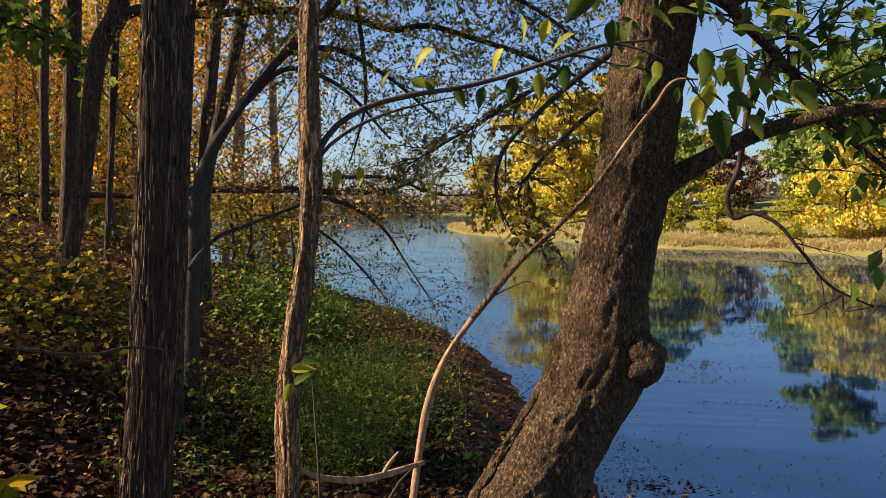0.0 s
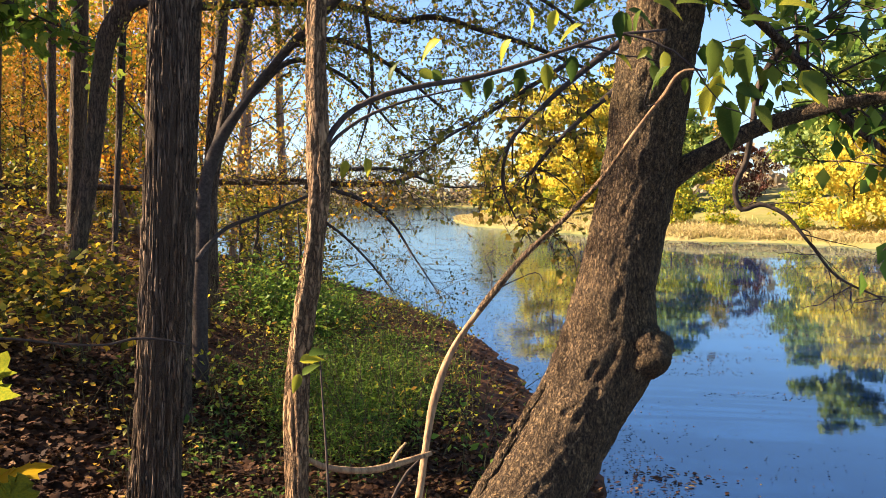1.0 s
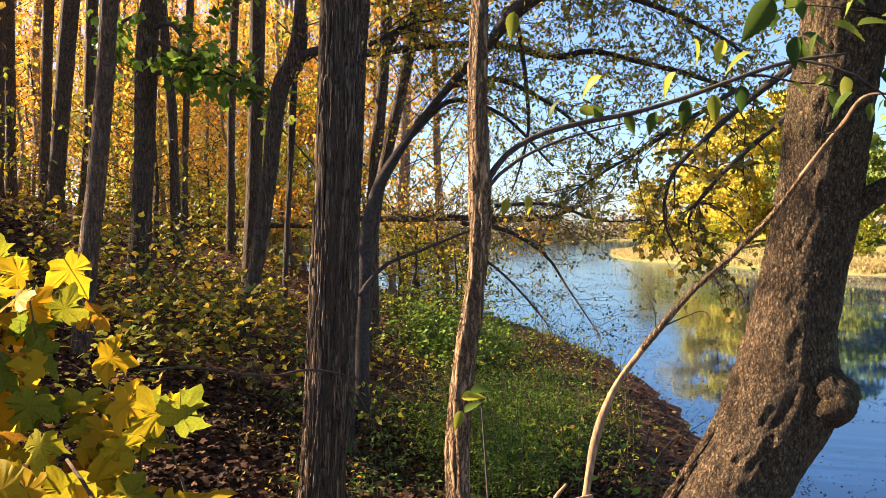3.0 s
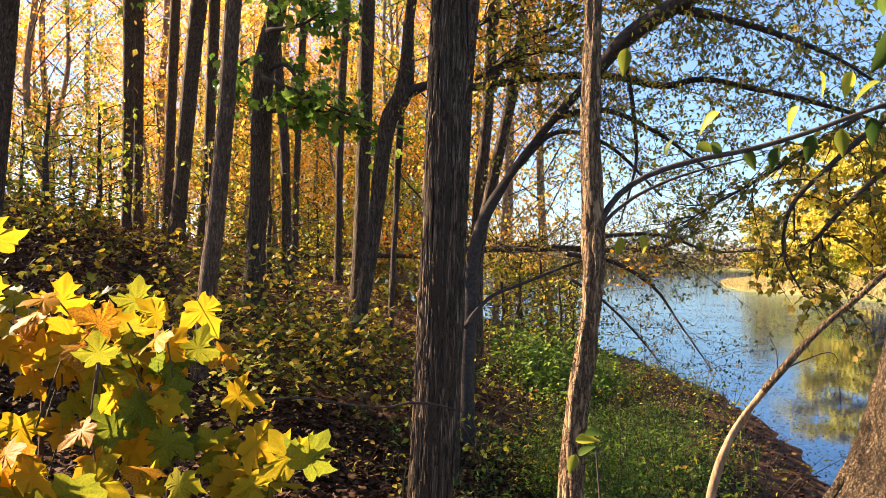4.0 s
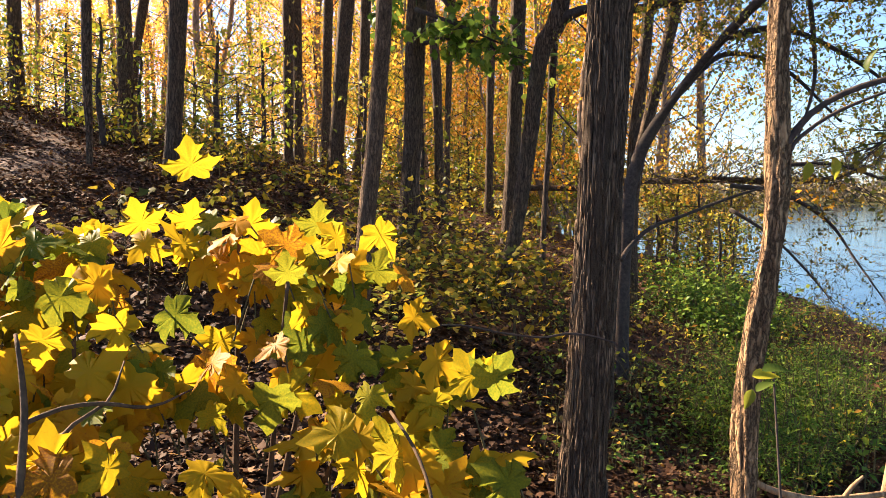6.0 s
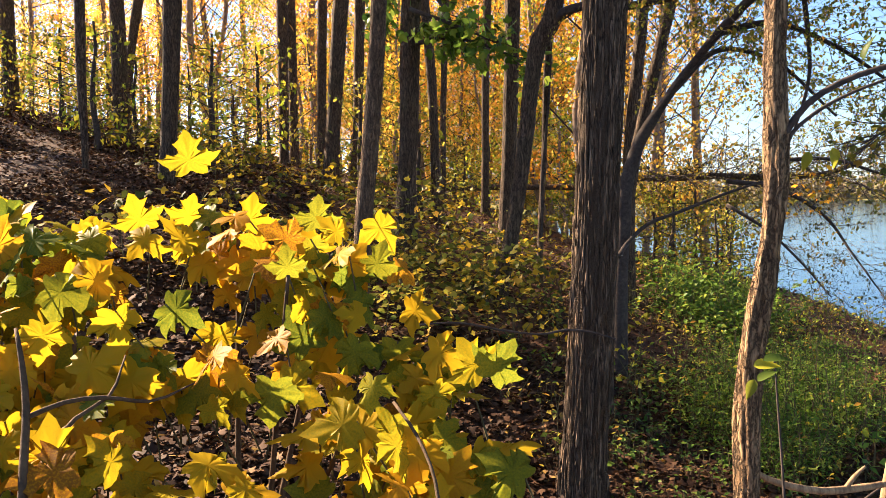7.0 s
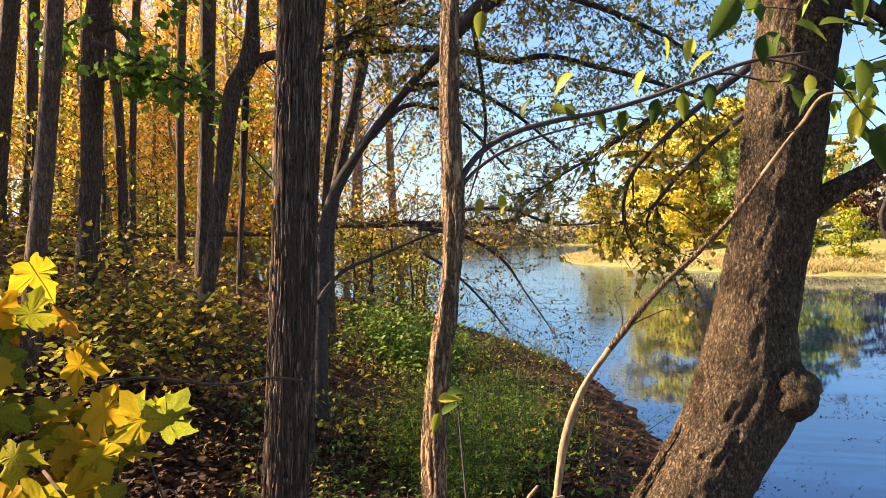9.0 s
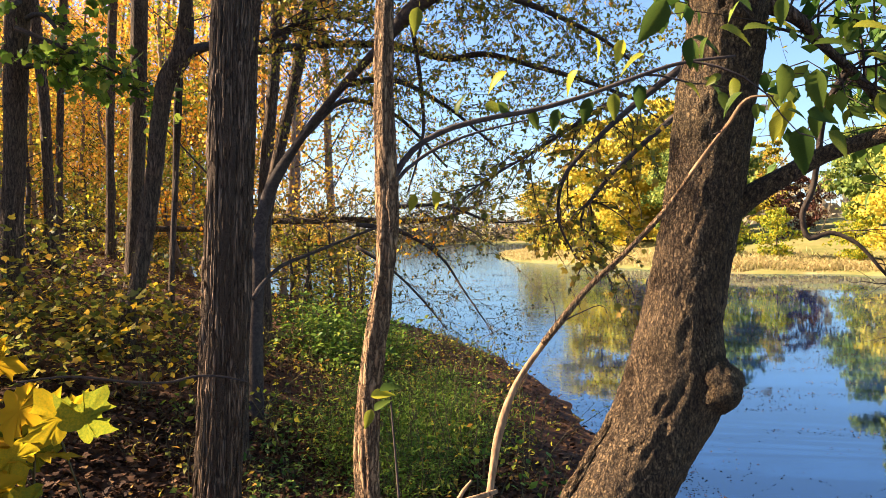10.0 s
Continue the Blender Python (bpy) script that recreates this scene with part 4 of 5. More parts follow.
for pts in ([(0.17, 2.93, -0.333, 0.0031), (0.235, 2.929, -0.3, 0.0021), (0.321, 2.923, -0.279, 0.0015), (0.331, 2.919, -0.303, 0.001)], [(0.15, 2.93, -0.349, 0.0023), (0.146, 2.938, -0.268, 0.0018), (0.126, 2.943, -0.218, 0.0014), (0.17, 2.943, -0.187, 0.0009)], [(0.667, 2.701, 0.298, 0.0029), (0.633, 2.71, 0.29, 0.0017), (0.639, 2.702, 0.344, 0.0011)]):
    q = spline(pts, 0.02)
    v, f = tube(q, 5)
    part("twig", make_mesh("twig", v, f, BARK_TWIG), snag)
cl = np.random.RandomState(24)
v, f = leaves(cl, cl.normal(0, 1, (46, 3)) * (0.16, 0.16, 0.11) + np.array((-0.771, 8.266, -0.014)), 0.055, STAR, 0.8, 0.4)
part("leaf_spray", make_mesh("leaf_spray", v, f, LEAF_ORANGE), fallen, "small golden leaves", "stuff")
dark = thing("bare_branch", (0, 0, 0), "thin dark bare branch growing over the bank shrubs", "branch")
limb_part(dark, "stem", [(-1.893, 5.989, -0.461, 0.02), (-1.891, 6.206, -0.371, 0.0183), (-1.78, 6.35, -0.236, 0.0163), (-1.549, 6.517, -0.131, 0.0142), (-1.235, 6.688, 0.004, 0.012), (-0.948, 6.835, 0.105, 0.0073)], BARK_TWIG, 7, 0.05)
for nm, pts, lab in (("hanging_vine", [(-0.661, 6.054, 1.594, 0.0178), (-0.62, 6.134, 1.281, 0.0178), (-0.6, 6.183, 1.038, 0.0155), (-0.596, 6.216, 0.829, 0.0133), (-0.665, 6.243, 0.53, 0.0089), (-0.732, 6.249, 0.335, 0.0044)], "dark thin vine hanging from a branch"), ("hanging_vine", [(-3.276, 8.206, 2.147, 0.0161), (-3.414, 8.367, 0.986, 0.0161), (-3.506, 8.383, 0.138, 0.0161), (-3.508, 8.378, -0.259, 0.0161), (-3.525, 8.348, -0.655, 0.0161)], "thin crooked vine hanging beside dark tree trunks"), ("bare_twig", [(-1.933, 3.085, -0.565, 0.0039), (-1.821, 3.266, -0.575, 0.0053), (-1.664, 3.45, -0.63, 0.0054), (-1.527, 3.616, -0.661, 0.0056), (-1.463, 3.698, -0.652, 0.0071), (-1.339, 3.773, -0.669, 0.0057), (-1.249, 3.818, -0.701, 0.0043)], "thin bare twig reaching across the shaggy trunk")):
    t = thing(nm, (0, 0, 0), lab, "vine" if "vine" in nm else "twig")
    limb_part(t, "stem", pts, BARK_TWIG, 6, 0.04)
for pts in ([(-0.313, 1.978, -0.38, 0.0021), (-0.301, 1.951, -0.498, 0.0025), (-0.288, 1.915, -0.612, 0.0029), (-0.278, 1.882, -0.704, 0.0034)], [(-0.204, 2.751, -1.05, 0.0061), (-0.148, 2.79, -0.955, 0.0051), (-0.109, 2.804, -0.919, 0.0031)]):
    t = thing("dead_stem", (0, 0, 0), "thin dead stem standing on the bank", "twig")
    limb_part(t, "stem", pts, BARK_TWIG, 6, 0.04)
log = thing("fallen_log", (0, 0, 0), "long fallen log lying on the leaf-covered slope", "log")
limb_part(log, "trunk", [(-9.068, 15.677, 0.281, 0.058), (-7.845, 16.324, 0.274, 0.0644), (-6.435, 16.931, 0.251, 0.0644), (-5.22, 17.344, 0.205, 0.0515)], BARK_WOOD, 12, 0.1, furrowed(0.01))

# ---- broad leaves on the near branches ----
def elm_leaf():
    """Oval leaf with saw teeth, folded along its midrib."""
    n, v, f = 16, [], []
    for k in range(n + 1):
        t = k / n
        w = 0.27 * math.sin(math.pi * t ** 0.7) ** 0.9 * (1 - 0.25 * t) * (1.02 if k % 2 else 0.96) if 0 < k < n else 0.004
        z = -0.3 * t * t
        v += [(-w, t + (0.02 if k % 2 else 0), z + w * 0.45 + (0.012 if k % 2 else 0)), (0, t, z), (w, t + (0.02 if k % 2 else 0), z + w * 0.45 + (0.012 if k % 2 else 0))]
    for k in range(n):
        a, b = 3 * k, 3 * k + 3
        f += [(a, a + 1, b + 1, b), (a + 1, a + 2, b + 2, b + 1)]
    return make_mesh("leaf", np.array(v), np.array(f), LEAF_ELM)


ELM = elm_leaf()
UP = Vector((0, 0, 1))


def hang_leaf(mesh, parent, at, size, turn, facing, view, rnd):
    """A leaf at a place; turn: where its tip points as seen along view, facing: how squarely it is turned to it."""
    fwd = view.normalized()
    right = fwd.cross(UP).normalized()
    top = right.cross(fwd)
    a = radians(turn)
    tip = (top * math.cos(a) + right * math.sin(a)).normalized()
    nrm = (-fwd * facing + UP * (1 - facing) + Vector(rnd.normal(0, 0.15, 3))).normalized()
    side = tip.cross(nrm).normalized()
    nrm = side.cross(tip)
    m = Matrix((side, tip, nrm)).transposed().to_4x4()
    ob = new("leaf", mesh)
    ob.parent = parent
    ob.matrix_basis = Matrix.Translation(at) @ m @ Matrix.Diagonal((size, size, size, 1))
    return ob


leaf_rng = np.random.RandomState(5)


def leaf_set(tree, rows):
    bough = next(c for c in tree.children if c.name.split('.')[0] in ('branch', 'limb'))
    for x, y, z, size, turn, facing in rows:
        hang_leaf(ELM, bough, (x, y, z), size * 0.85, turn, facing * 0.75, Vector((x, y, z)), leaf_rng)


leaf_set(thin, [(-0.023, 2.027, 0.368, 0.0818, 235, 0.7), (0.149, 2.063, 0.376, 0.0785, 215, 0.6), (-0.144, 2.039, 0.272, 0.0634, 10, 0.25), (0.39, 1.935, 0.414, 0.0826, 190, 0.3), (-0.079, 2.081, 0.299, 0.0643, 100, 0.8), (-0.044, 2.081, 0.307, 0.0643, 150, 0.9), (0.04, 2.101, 0.288, 0.0651, 170, 0.9), (0.104, 2.098, 0.288, 0.0693, 200, 0.8), (0.182, 2.114, 0.316, 0.0801, 195, 0.5), (0.247, 2.148, 0.332, 0.0818, 180, 0.9), (0.306, 2.136, 0.351, 0.0818, 175, 0.9)])
leaf_set(lean, [(0.395, 2.515, 0.511, 0.107, 245, 0.4), (0.502, 2.388, 0.523, 0.103, 110, 0.6), (0.603, 2.261, 0.508, 0.091, 80, 0.5), (0.562, 2.498, 0.432, 0.107, 130, 0.4), (0.7, 2.252, 0.416, 0.123, 175, 0.9), (0.718, 2.32, 0.291, 0.093, 200, 0.8), (0.78, 2.298, 0.296, 0.101, 110, 0.8), (0.755, 2.26, 0.252, 0.156, 182, 0.95), (0.73, 2.13, 0.434, 0.118, 85, 0.35), (0.843, 2.093, 0.398, 0.11, 110, 0.4), (0.915, 2.188, 0.316, 0.132, 140, 0.7)])
leaf_set(lean, [(0.725, 2.368, 0.313, 0.103, 170, 0.9), (0.759, 2.353, 0.335, 0.103, 200, 0.9), (0.75, 2.368, 0.25, 0.094, 150, 0.8), (0.824, 2.334, 0.309, 0.103, 190, 0.9), (0.849, 2.333, 0.246, 0.103, 140, 0.8), (0.719, 2.357, 0.39, 0.094, 120, 0.7)])
leaf_set(lean, [(0.389, 2.188, 0.574, 0.15, 212, 1.2), (-0.26, 2.289, 0.608, 0.091, 190, 0.8), (0.495, 2.031, 0.545, 0.09, 120, 0.7), (0.614, 2.115, 0.492, 0.094, 100, 0.3), (0.537, 2.241, 0.511, 0.107, 110, 0.5), (0.616, 2.0, 0.517, 0.083, 190, 0.6), (0.51, 2.252, 0.492, 0.091, 205, 0.4), (0.793, 2.056, 0.455, 0.118, 90, 0.5), (0.764, 2.19, 0.387, 0.132, 180, 0.8), (0.933, 2.237, 0.328, 0.12, 150, 0.8), (0.8, 2.038, 0.518, 0.126, 60, 0.6)])
leaf_set(thin, [(-0.25, 2.005, 0.08, 0.0551, 190, 0.9), (-0.202, 2.011, 0.086, 0.0551, 170, 0.9), (-0.329, 1.917, -0.376, 0.0701, 75, 0.25), (-0.348, 1.911, -0.388, 0.0676, 80, 0.3), (-0.339, 1.865, -0.407, 0.0551, 200, 0.9), (-0.333, 1.866, -0.411, 0.0551, 50, 0.5), (0.255, 2.038, 0.44, 0.0718, 200, 0.5), (0.188, 2.044, 0.449, 0.0718, 160, 0.6), (0.523, 2.012, 0.302, 0.086, 230, 0.5)])
# leafy shoots round the top of the leaning tree and along its upper limb
shoots, spots = grow(np.random.RandomState(8), [q_upper[len(q_upper) // 4:], q_limb[len(q_limb) // 2:], q_arc[2 * len(q_arc) // 3:]], per_m=6, length=0.4, gap=0.1, start=0.0, up=0.2, droop=0.3, sub=2, thick=0.004)
part("shoot_growth", twig_mesh("shoot_growth", shoots, BARK_TWIG, 4), lean, kind="stuff")
spots = spots[np.min(np.linalg.norm(spots[:, None] - q_lean[None, ::6, :3], axis=2), axis=1) > 0.32]
spots = spots[spots[:, 2] > 0.1 * spots[:, 1]]
leaf_rng.shuffle(spots)
upper_limb = [c for c in lean.children if c.name.split('.')[0] == 'limb'][-1]
for p in spots[:320]:
    hang_leaf(ELM, upper_limb, p, leaf_rng.uniform(0.045, 0.085), leaf_rng.uniform(80, 280), leaf_rng.uniform(0.0, 0.8), Vector(p), leaf_rng)

# ---- yellow maple sapling beside the path ----
def maple_leaf(curl, seed):
    r = np.random.RandomState(seed)
    h = [(0.02, 0.0), (0.12, -0.07), (0.26, -0.11), (0.38, -0.09), (0.36, -0.01), (0.36, 0.05), (0.44, 0.06), (0.5, 0.05), (0.52, 0.13), (0.61, 0.24), (0.7, 0.38), (0.57, 0.36), (0.5, 0.4), (0.47, 0.48), (0.39, 0.41), (0.31, 0.42), (0.23, 0.46), (0.23, 0.55), (0.27, 0.62), (0.36, 0.71), (0.25, 0.71), (0.17, 0.76), (0.11, 0.87), (0.0, 1.03)]
    ring = [(x * r.uniform(0.9, 1.08), y * r.uniform(0.94, 1.05)) for x, y in h + [(-x, y) for x, y in h[-2::-1]]]
    inner = [(x * 0.5, 0.26 + (y - 0.26) * 0.5) for x, y in ring]
    fold, sway = r.uniform(0.02, 0.12), r.uniform(0, 6.28)

    def z(x, y):
        a = math.atan2(x, y - 0.26)
        return curl * (x * x * 0.9 + (y - 0.26) ** 2 * 0.7) + fold * abs(x) + 0.09 * math.hypot(x, y - 0.26) * math.sin(2 * a + sway)
    v = [(0, 0.26, 0.0)] + [(x, y, z(x, y) + 0.012 * r.randn()) for x, y in inner] + [(x, y, z(x, y) + 0.02 * r.randn()) for x, y in ring]
    n = len(ring)
    f = [(0, 1 + k, 1 + (k + 1) % n) for k in range(n)]
    for k in range(n):
        a, b = 1 + k, 1 + (k + 1) % n
        f += [(a, a + n, b + n), (a, b + n, b)]
    return make_mesh("leaf", np.array(v), np.array(f), LEAF_MAPLE)


MAPLES = [maple_leaf(c, s) for s, c in enumerate((-0.2, -0.45, -0.1, -0.3, -0.6, 0.15, -0.35, -0.25, -0.5))]
sap = thing("maple_sapling", (0, 0, 0), "yellow maple sapling with broad lobed leaves beside the slope", "sapling")
CORNERS = np.array([(-1.394, 0.820, -0.056), (-0.836, 1.443, -0.069), (-0.890, 0.523, -0.361), (-0.480, 0.909, -0.423)])
mr = np.random.RandomState(17)
tops = []
while len(tops) < 370:
    u, w = mr.rand(), mr.rand() ** 1.4
    if u > 0.78 + 0.24 * w ** 0.6 or (w < 0.12 and vnoise(np.array([u * 7]), np.array([3.3]))[0] < 0.5):
        continue
    if w > 0.62 and 0.36 < u < 0.66 and mr.rand() < 0.8:
        continue
    if vnoise(np.array([u * 6 + 3]), np.array([w * 5 + 1.5]))[0] < 0.43:
        continue
    a, b, c, d = CORNERS
    p = (a * (1 - u) + b * u) * (1 - w) + (c * (1 - u) + d * u) * w + mr.normal(0, 0.035, 3) + np.array((0, 0, -0.05)) * mr.rand()
    tops.append(p)
tops = np.array(tops)
SINGLE = [(-1.126, 1.053, 0.046, 0.072, -8, 0.9), (-1.240, 1.045, -0.051, 0.068, -20, 0.75), (-1.024, 1.258, -0.060, 0.066, 5, 0.8), (-1.117, 1.176, -0.059, 0.072, 10, 0.7), (-0.831, 1.258, -0.202, 0.066, 105, 0.8), (-0.519, 0.940, -0.226, 0.058, -35, 0.85), (-0.512, 0.943, -0.229, 0.058, 35, 0.85), (-0.852, 1.193, -0.133, 0.062, 20, 0.7), (-1.179, 1.086, -0.047, 0.06, 15, 0.6)]
for x, y, z, size, turn, facing in SINGLE:
    hang_leaf(MAPLES[0], sap, (x, y, z), size, turn, facing, Vector((x, y, z)), mr)
# the near stems with their forks
for pts in ([(-0.865, 0.561, -0.37, 0.005), (-0.902, 0.593, -0.289, 0.0047), (-0.929, 0.616, -0.235, 0.0041), (-0.955, 0.63, -0.189, 0.0033), (-0.979, 0.64, -0.153, 0.0022)], [(-0.927, 0.615, -0.246, 0.0033), (-0.924, 0.659, -0.239, 0.003), (-0.923, 0.711, -0.245, 0.0028), (-0.911, 0.77, -0.262, 0.0022), (-0.914, 0.847, -0.255, 0.0011)], [(-0.884, 0.577, -0.331, 0.0039), (-0.909, 0.618, -0.298, 0.0033), (-0.922, 0.671, -0.261, 0.0028), (-0.927, 0.722, -0.246, 0.0022), (-0.953, 0.769, -0.206, 0.0011)], [(-0.648, 0.935, -0.273, 0.0022), (-0.592, 0.9, -0.3, 0.0022), (-0.546, 0.864, -0.338, 0.0022), (-0.513, 0.819, -0.394, 0.0028)]):
    limb_part(sap, "stem", pts, BARK_SAP, 8, 0.02)
foot = np.array((-0.98, 0.85, float(height(-0.98, 0.85)[0]) - 0.05))
for k in range(9):
    pick = tops[mr.randint(len(tops))]
    mid = (foot + pick) / 2 + np.array((0, 0, 0.12)) + mr.normal(0, 0.05, 3)
    limb_part(sap, "stem", [(*foot, 0.011), (*(foot * 0.6 + mid * 0.4 + np.array((0, 0, 0.1))), 0.009), (*mid, 0.007), (*pick, 0.003)], BARK_SAP, 7, 0.04)
for k, p in enumerate(tops):
    out = Vector(p - foot)
    hang_leaf(MAPLES[mr.randint(9)], sap, p, mr.uniform(0.048, 0.08) * (0.7 + 0.22 * np.linalg.norm(p)), mr.normal(180, 75), mr.uniform(0.0, 0.75), Vector(p), mr)
    if k % 2 == 0:
        e = p + np.array((mr.normal(0, 0.03), 0.03 + mr.normal(0, 0.03), -0.12))
        limb_part(sap, "petiole", [(*p, 0.0015), (*((p + e) / 2), 0.0015), (*e, 0.002)], STEM, 4, 0.05)

# ---- crowns of the forest trees ----
COLOURS = [LEAF_YELLOW, LEAF_YELLOW, LEAF_YELLOW, LEAF_LIME, LEAF_YELLOW, LEAF_ORANGE, LEAF_YELLOW, LEAF_LIME, LEAF_YELLOW, LEAF_YELLOW, LEAF_ORANGE, LEAF_YELLOW]
FOREST = [ob for ob in bpy.data.objects if ob.get("group") == "forest trees"]
fr = np.random.RandomState(23)
for k, ob in enumerate(FOREST):
    q = FOREST_Q[k]
    limbs = []
    for _ in range(8):
        b = q[fr.randint(int(len(q) * 0.3), int(len(q) * 0.95))]
        a = fr.uniform(0, 2 * np.pi)
        L = fr.uniform(1.2, 2.6)
        d = np.array((math.cos(a), math.sin(a), fr.uniform(0.25, 1.1)))
        r = max(0.008, b[3] * 0.25)
        limbs.append(spline([(*b[:3], r), (*(b[:3] + d * L * 0.5), r * 0.7), (*(b[:3] + d * L + np.array((0, 0, -0.15))), r * 0.3)], 0.15))
    for l_ in limbs:
        v, f = tube(l_, 6)
        part("limb", make_mesh("limb", v, f, BARK_TWIG), ob)
    green = k in (3, 16)
    crown(ob, limbs, LEAF_LIME if green else COLOURS[k % 12], leaf=0.068, shape=STAR if k % 2 else OVAL, seed=40 + k, thick=0.005, per_m={4: 2.5, 9: 6, 10: 8, 11: 4, 12: 8, 13: 8}.get(k, 5.6), length=0.9, gap=0.06 if k in (9, 10, 11, 12, 13) else 0.075, start=0.15, droop=0.4)

golden = [limb_part(FOREST_T[0], "limb", p, BARK_TWIG, 6, 0.08) for p in ([(-1.758, 5.793, 1.822, 0.02), (-1.3, 5.943, 2.054, 0.018), (-0.761, 6.108, 2.147, 0.0137), (-0.198, 6.316, 1.962, 0.007)], [(-1.706, 5.654, 2.257, 0.02), (-1.2, 5.936, 2.418, 0.0183), (-0.673, 6.191, 2.523, 0.0142), (-0.06, 6.484, 2.404, 0.0073)], [(-1.829, 6.078, 1.493, 0.0183), (-1.512, 6.223, 1.679, 0.014), (-1.219, 6.377, 1.733, 0.0094), (-1.06, 6.517, 1.703, 0.0048)])]
crown(FOREST_T[0], golden, LEAF_OLIVE, leaf=0.05, seed=27, per_m=38, length=0.8, gap=0.04, start=0.0, droop=0.2, flat=0.35)

# ---- woods behind ----
def wood_tree(name, seed, tall, mat, leaf, count, label, group, low=0.15, spread=0.28, shape=CLUMP, bark=BARK_WOOD, rise=(0.0, 0.55)):
    """A tree at the origin: bent trunk, limbs, and a ragged crown of leaf clumps round the limb ends."""
    r = np.random.RandomState(seed)
    t = thing(name, (0, 0, 0), label, "tree", group)
    lean_ = r.normal(0, 0.04, 2)
    pts = [(lean_[0] * tall * h + r.normal(0, 0.01 * tall), lean_[1] * tall * h + r.normal(0, 0.01 * tall), tall * h - 0.15, (0.03 + 0.0055 * tall) * (1 - 0.8 * h) + 0.006) for h in (0, 0.2, 0.4, 0.6, 0.8, 1.0)]
    q = spline(pts, tall / 30)
    v, f = tube(q, 8, None)
    part("trunk", make_mesh("trunk", v, f, bark), t)
    tubes_, spots = [], []
    n = 26
    for k in range(n):
        h = low + (0.97 - low) * (k + r.rand()) / n
        b = q[int(h * (len(q) - 1))]
        a = k * 2.4 + r.normal(0, 0.4)
        L = tall * spread * (0.35 + 0.9 * math.sin(math.pi * min(1, 0.18 + 0.8 * (h - low) / (1 - low)))) * r.uniform(0.6, 1.2)
        d = np.array((math.cos(a), math.sin(a), r.uniform(*rise)))
        e1, e2 = b[:3] + d * L * 0.55, b[:3] + d * L + np.array((0, 0, -0.05 * L))
        tubes_.append(spline([(*b[:3], 0.006 + 0.001 * tall), (*e1, 0.004 + 0.0006 * tall), (*e2, 0.003)], L / 5))
        m = int(count / n)
        w = r.beta(2.2, 1.1, m)[:, None]
        p = b[:3] + (e2 - b[:3]) * w + np.array((0, 0, 1)) * (w * (1 - w)) * 0.3 * L
        blobs = r.normal(0, 0.16 * L, (5, 3)) * (1, 1, 0.6)
        spots.append(p + blobs[r.randint(0, 5, m)] + r.normal(0, 0.09 * L, (m, 3)) * (1, 1, 0.7))
    v, f = join([tube(x, 4) for x in tubes_])
    part("branching", make_mesh("branching", v, f, BARK_TWIG), t, kind="stuff")
    v, f = leaves(r, np.vstack(spots), leaf, shape, 0.9, 0.3)
    part("crown", make_mesh("crown", v, f, mat), t)
    return t


def plant(proto, places, r, s0=0.8, s1=1.25):
    for k, (x, y) in enumerate(places):
        s = r.uniform(s0, s1)
        m = Matrix.Translation((x, y, float(height(x, y)[0]))) @ Matrix.Rotation(r.uniform(0, 6.28), 4, "Z") @ Matrix.Diagonal((s, s, s * r.uniform(0.9, 1.15), 1))
        if k == 0:
            proto.matrix_basis = m
        else:
            c = copy_thing(proto, Matrix())
            c.matrix_basis = m


def wedge(r, n, a0, a1, d0, d1, gap, keep=lambda x, y: True):
    """Places spread between two bearings (degrees, to the left negative) and two distances, gap apart."""
    out, tries = [], 0
    while len(out) < n and tries < 6000:
        tries += 1
        a, d = radians(r.uniform(a0, a1)), math.sqrt(r.uniform(d0 * d0, d1 * d1))
        x, y = d * math.sin(a), d * math.cos(a)
        if keep(x, y) and all((x - p) ** 2 + (y - q) ** 2 > gap * gap for p, q in out):
            out.append((x, y))
    return out


def on_land(x, y, least=1.0):
    return reach(np.array([x]), np.array([y]), SHORE)[0] > least


pr = np.random.RandomState(31)
back = wedge(pr, 66, -66, -15.5, 16, 46, 1.9, lambda x, y: on_land(x, y, 2.5) and (x > -0.9 * y or pr.rand() < 0.45))
# the first place, just left of the view, is added to shade the shagbark
back += [(-11.6, 6.0), (-6.2, 20.5), (-5.2, 15.2), (-8.5, 24), (-10.5, 27), (-4.3, 15.8), (-3.7, 17.6), (-4.9, 19.3)] + wedge(pr, 16, -33, -17, 22, 44, 1.8, lambda x, y: on_land(x, y, 3))
kinds = [("yellow_tree", 51, 14, LEAF_YELLOW, "tall slender tree with golden-yellow autumn leaves"), ("yellow_tree", 52, 12, LEAF_YELLOW, "slender tree with yellow autumn leaves in the forest"),
         ("orange_tree", 53, 12, LEAF_ORANGE, "slender tree with orange autumn leaves in the forest"), ("lime_tree", 54, 9, LEAF_LIME, "young tree with yellow-green leaves in the forest"),
         ("yellow_tree", 55, 9, LEAF_YELLOW, "young tree with golden leaves in the forest"), ("yellow_tree", 56, 7.5, LEAF_YELLOW, "young slender tree with gold leaves in the forest")]
for k, (nm, seed, tall, mat, lab) in enumerate(kinds):
    plant(wood_tree(nm, seed, tall, mat, 0.06, 4400, lab, "woods behind", 0.1, 0.17, bark=BARK_BACK, rise=(0.3, 1.3)), back[k::6], pr)
under = wedge(pr, 30, -40, -14, 18, 34, 1.3, lambda x, y: on_land(x, y, 2.0))
plant(wood_tree("yellow_tree", 57, 6, LEAF_YELLOW, 0.065, 2200, "small golden-leaved tree under the tall trunks", "woods behind", 0.08, 0.24, bark=BARK_BACK, rise=(0.1, 0.9)), under[::2], pr)
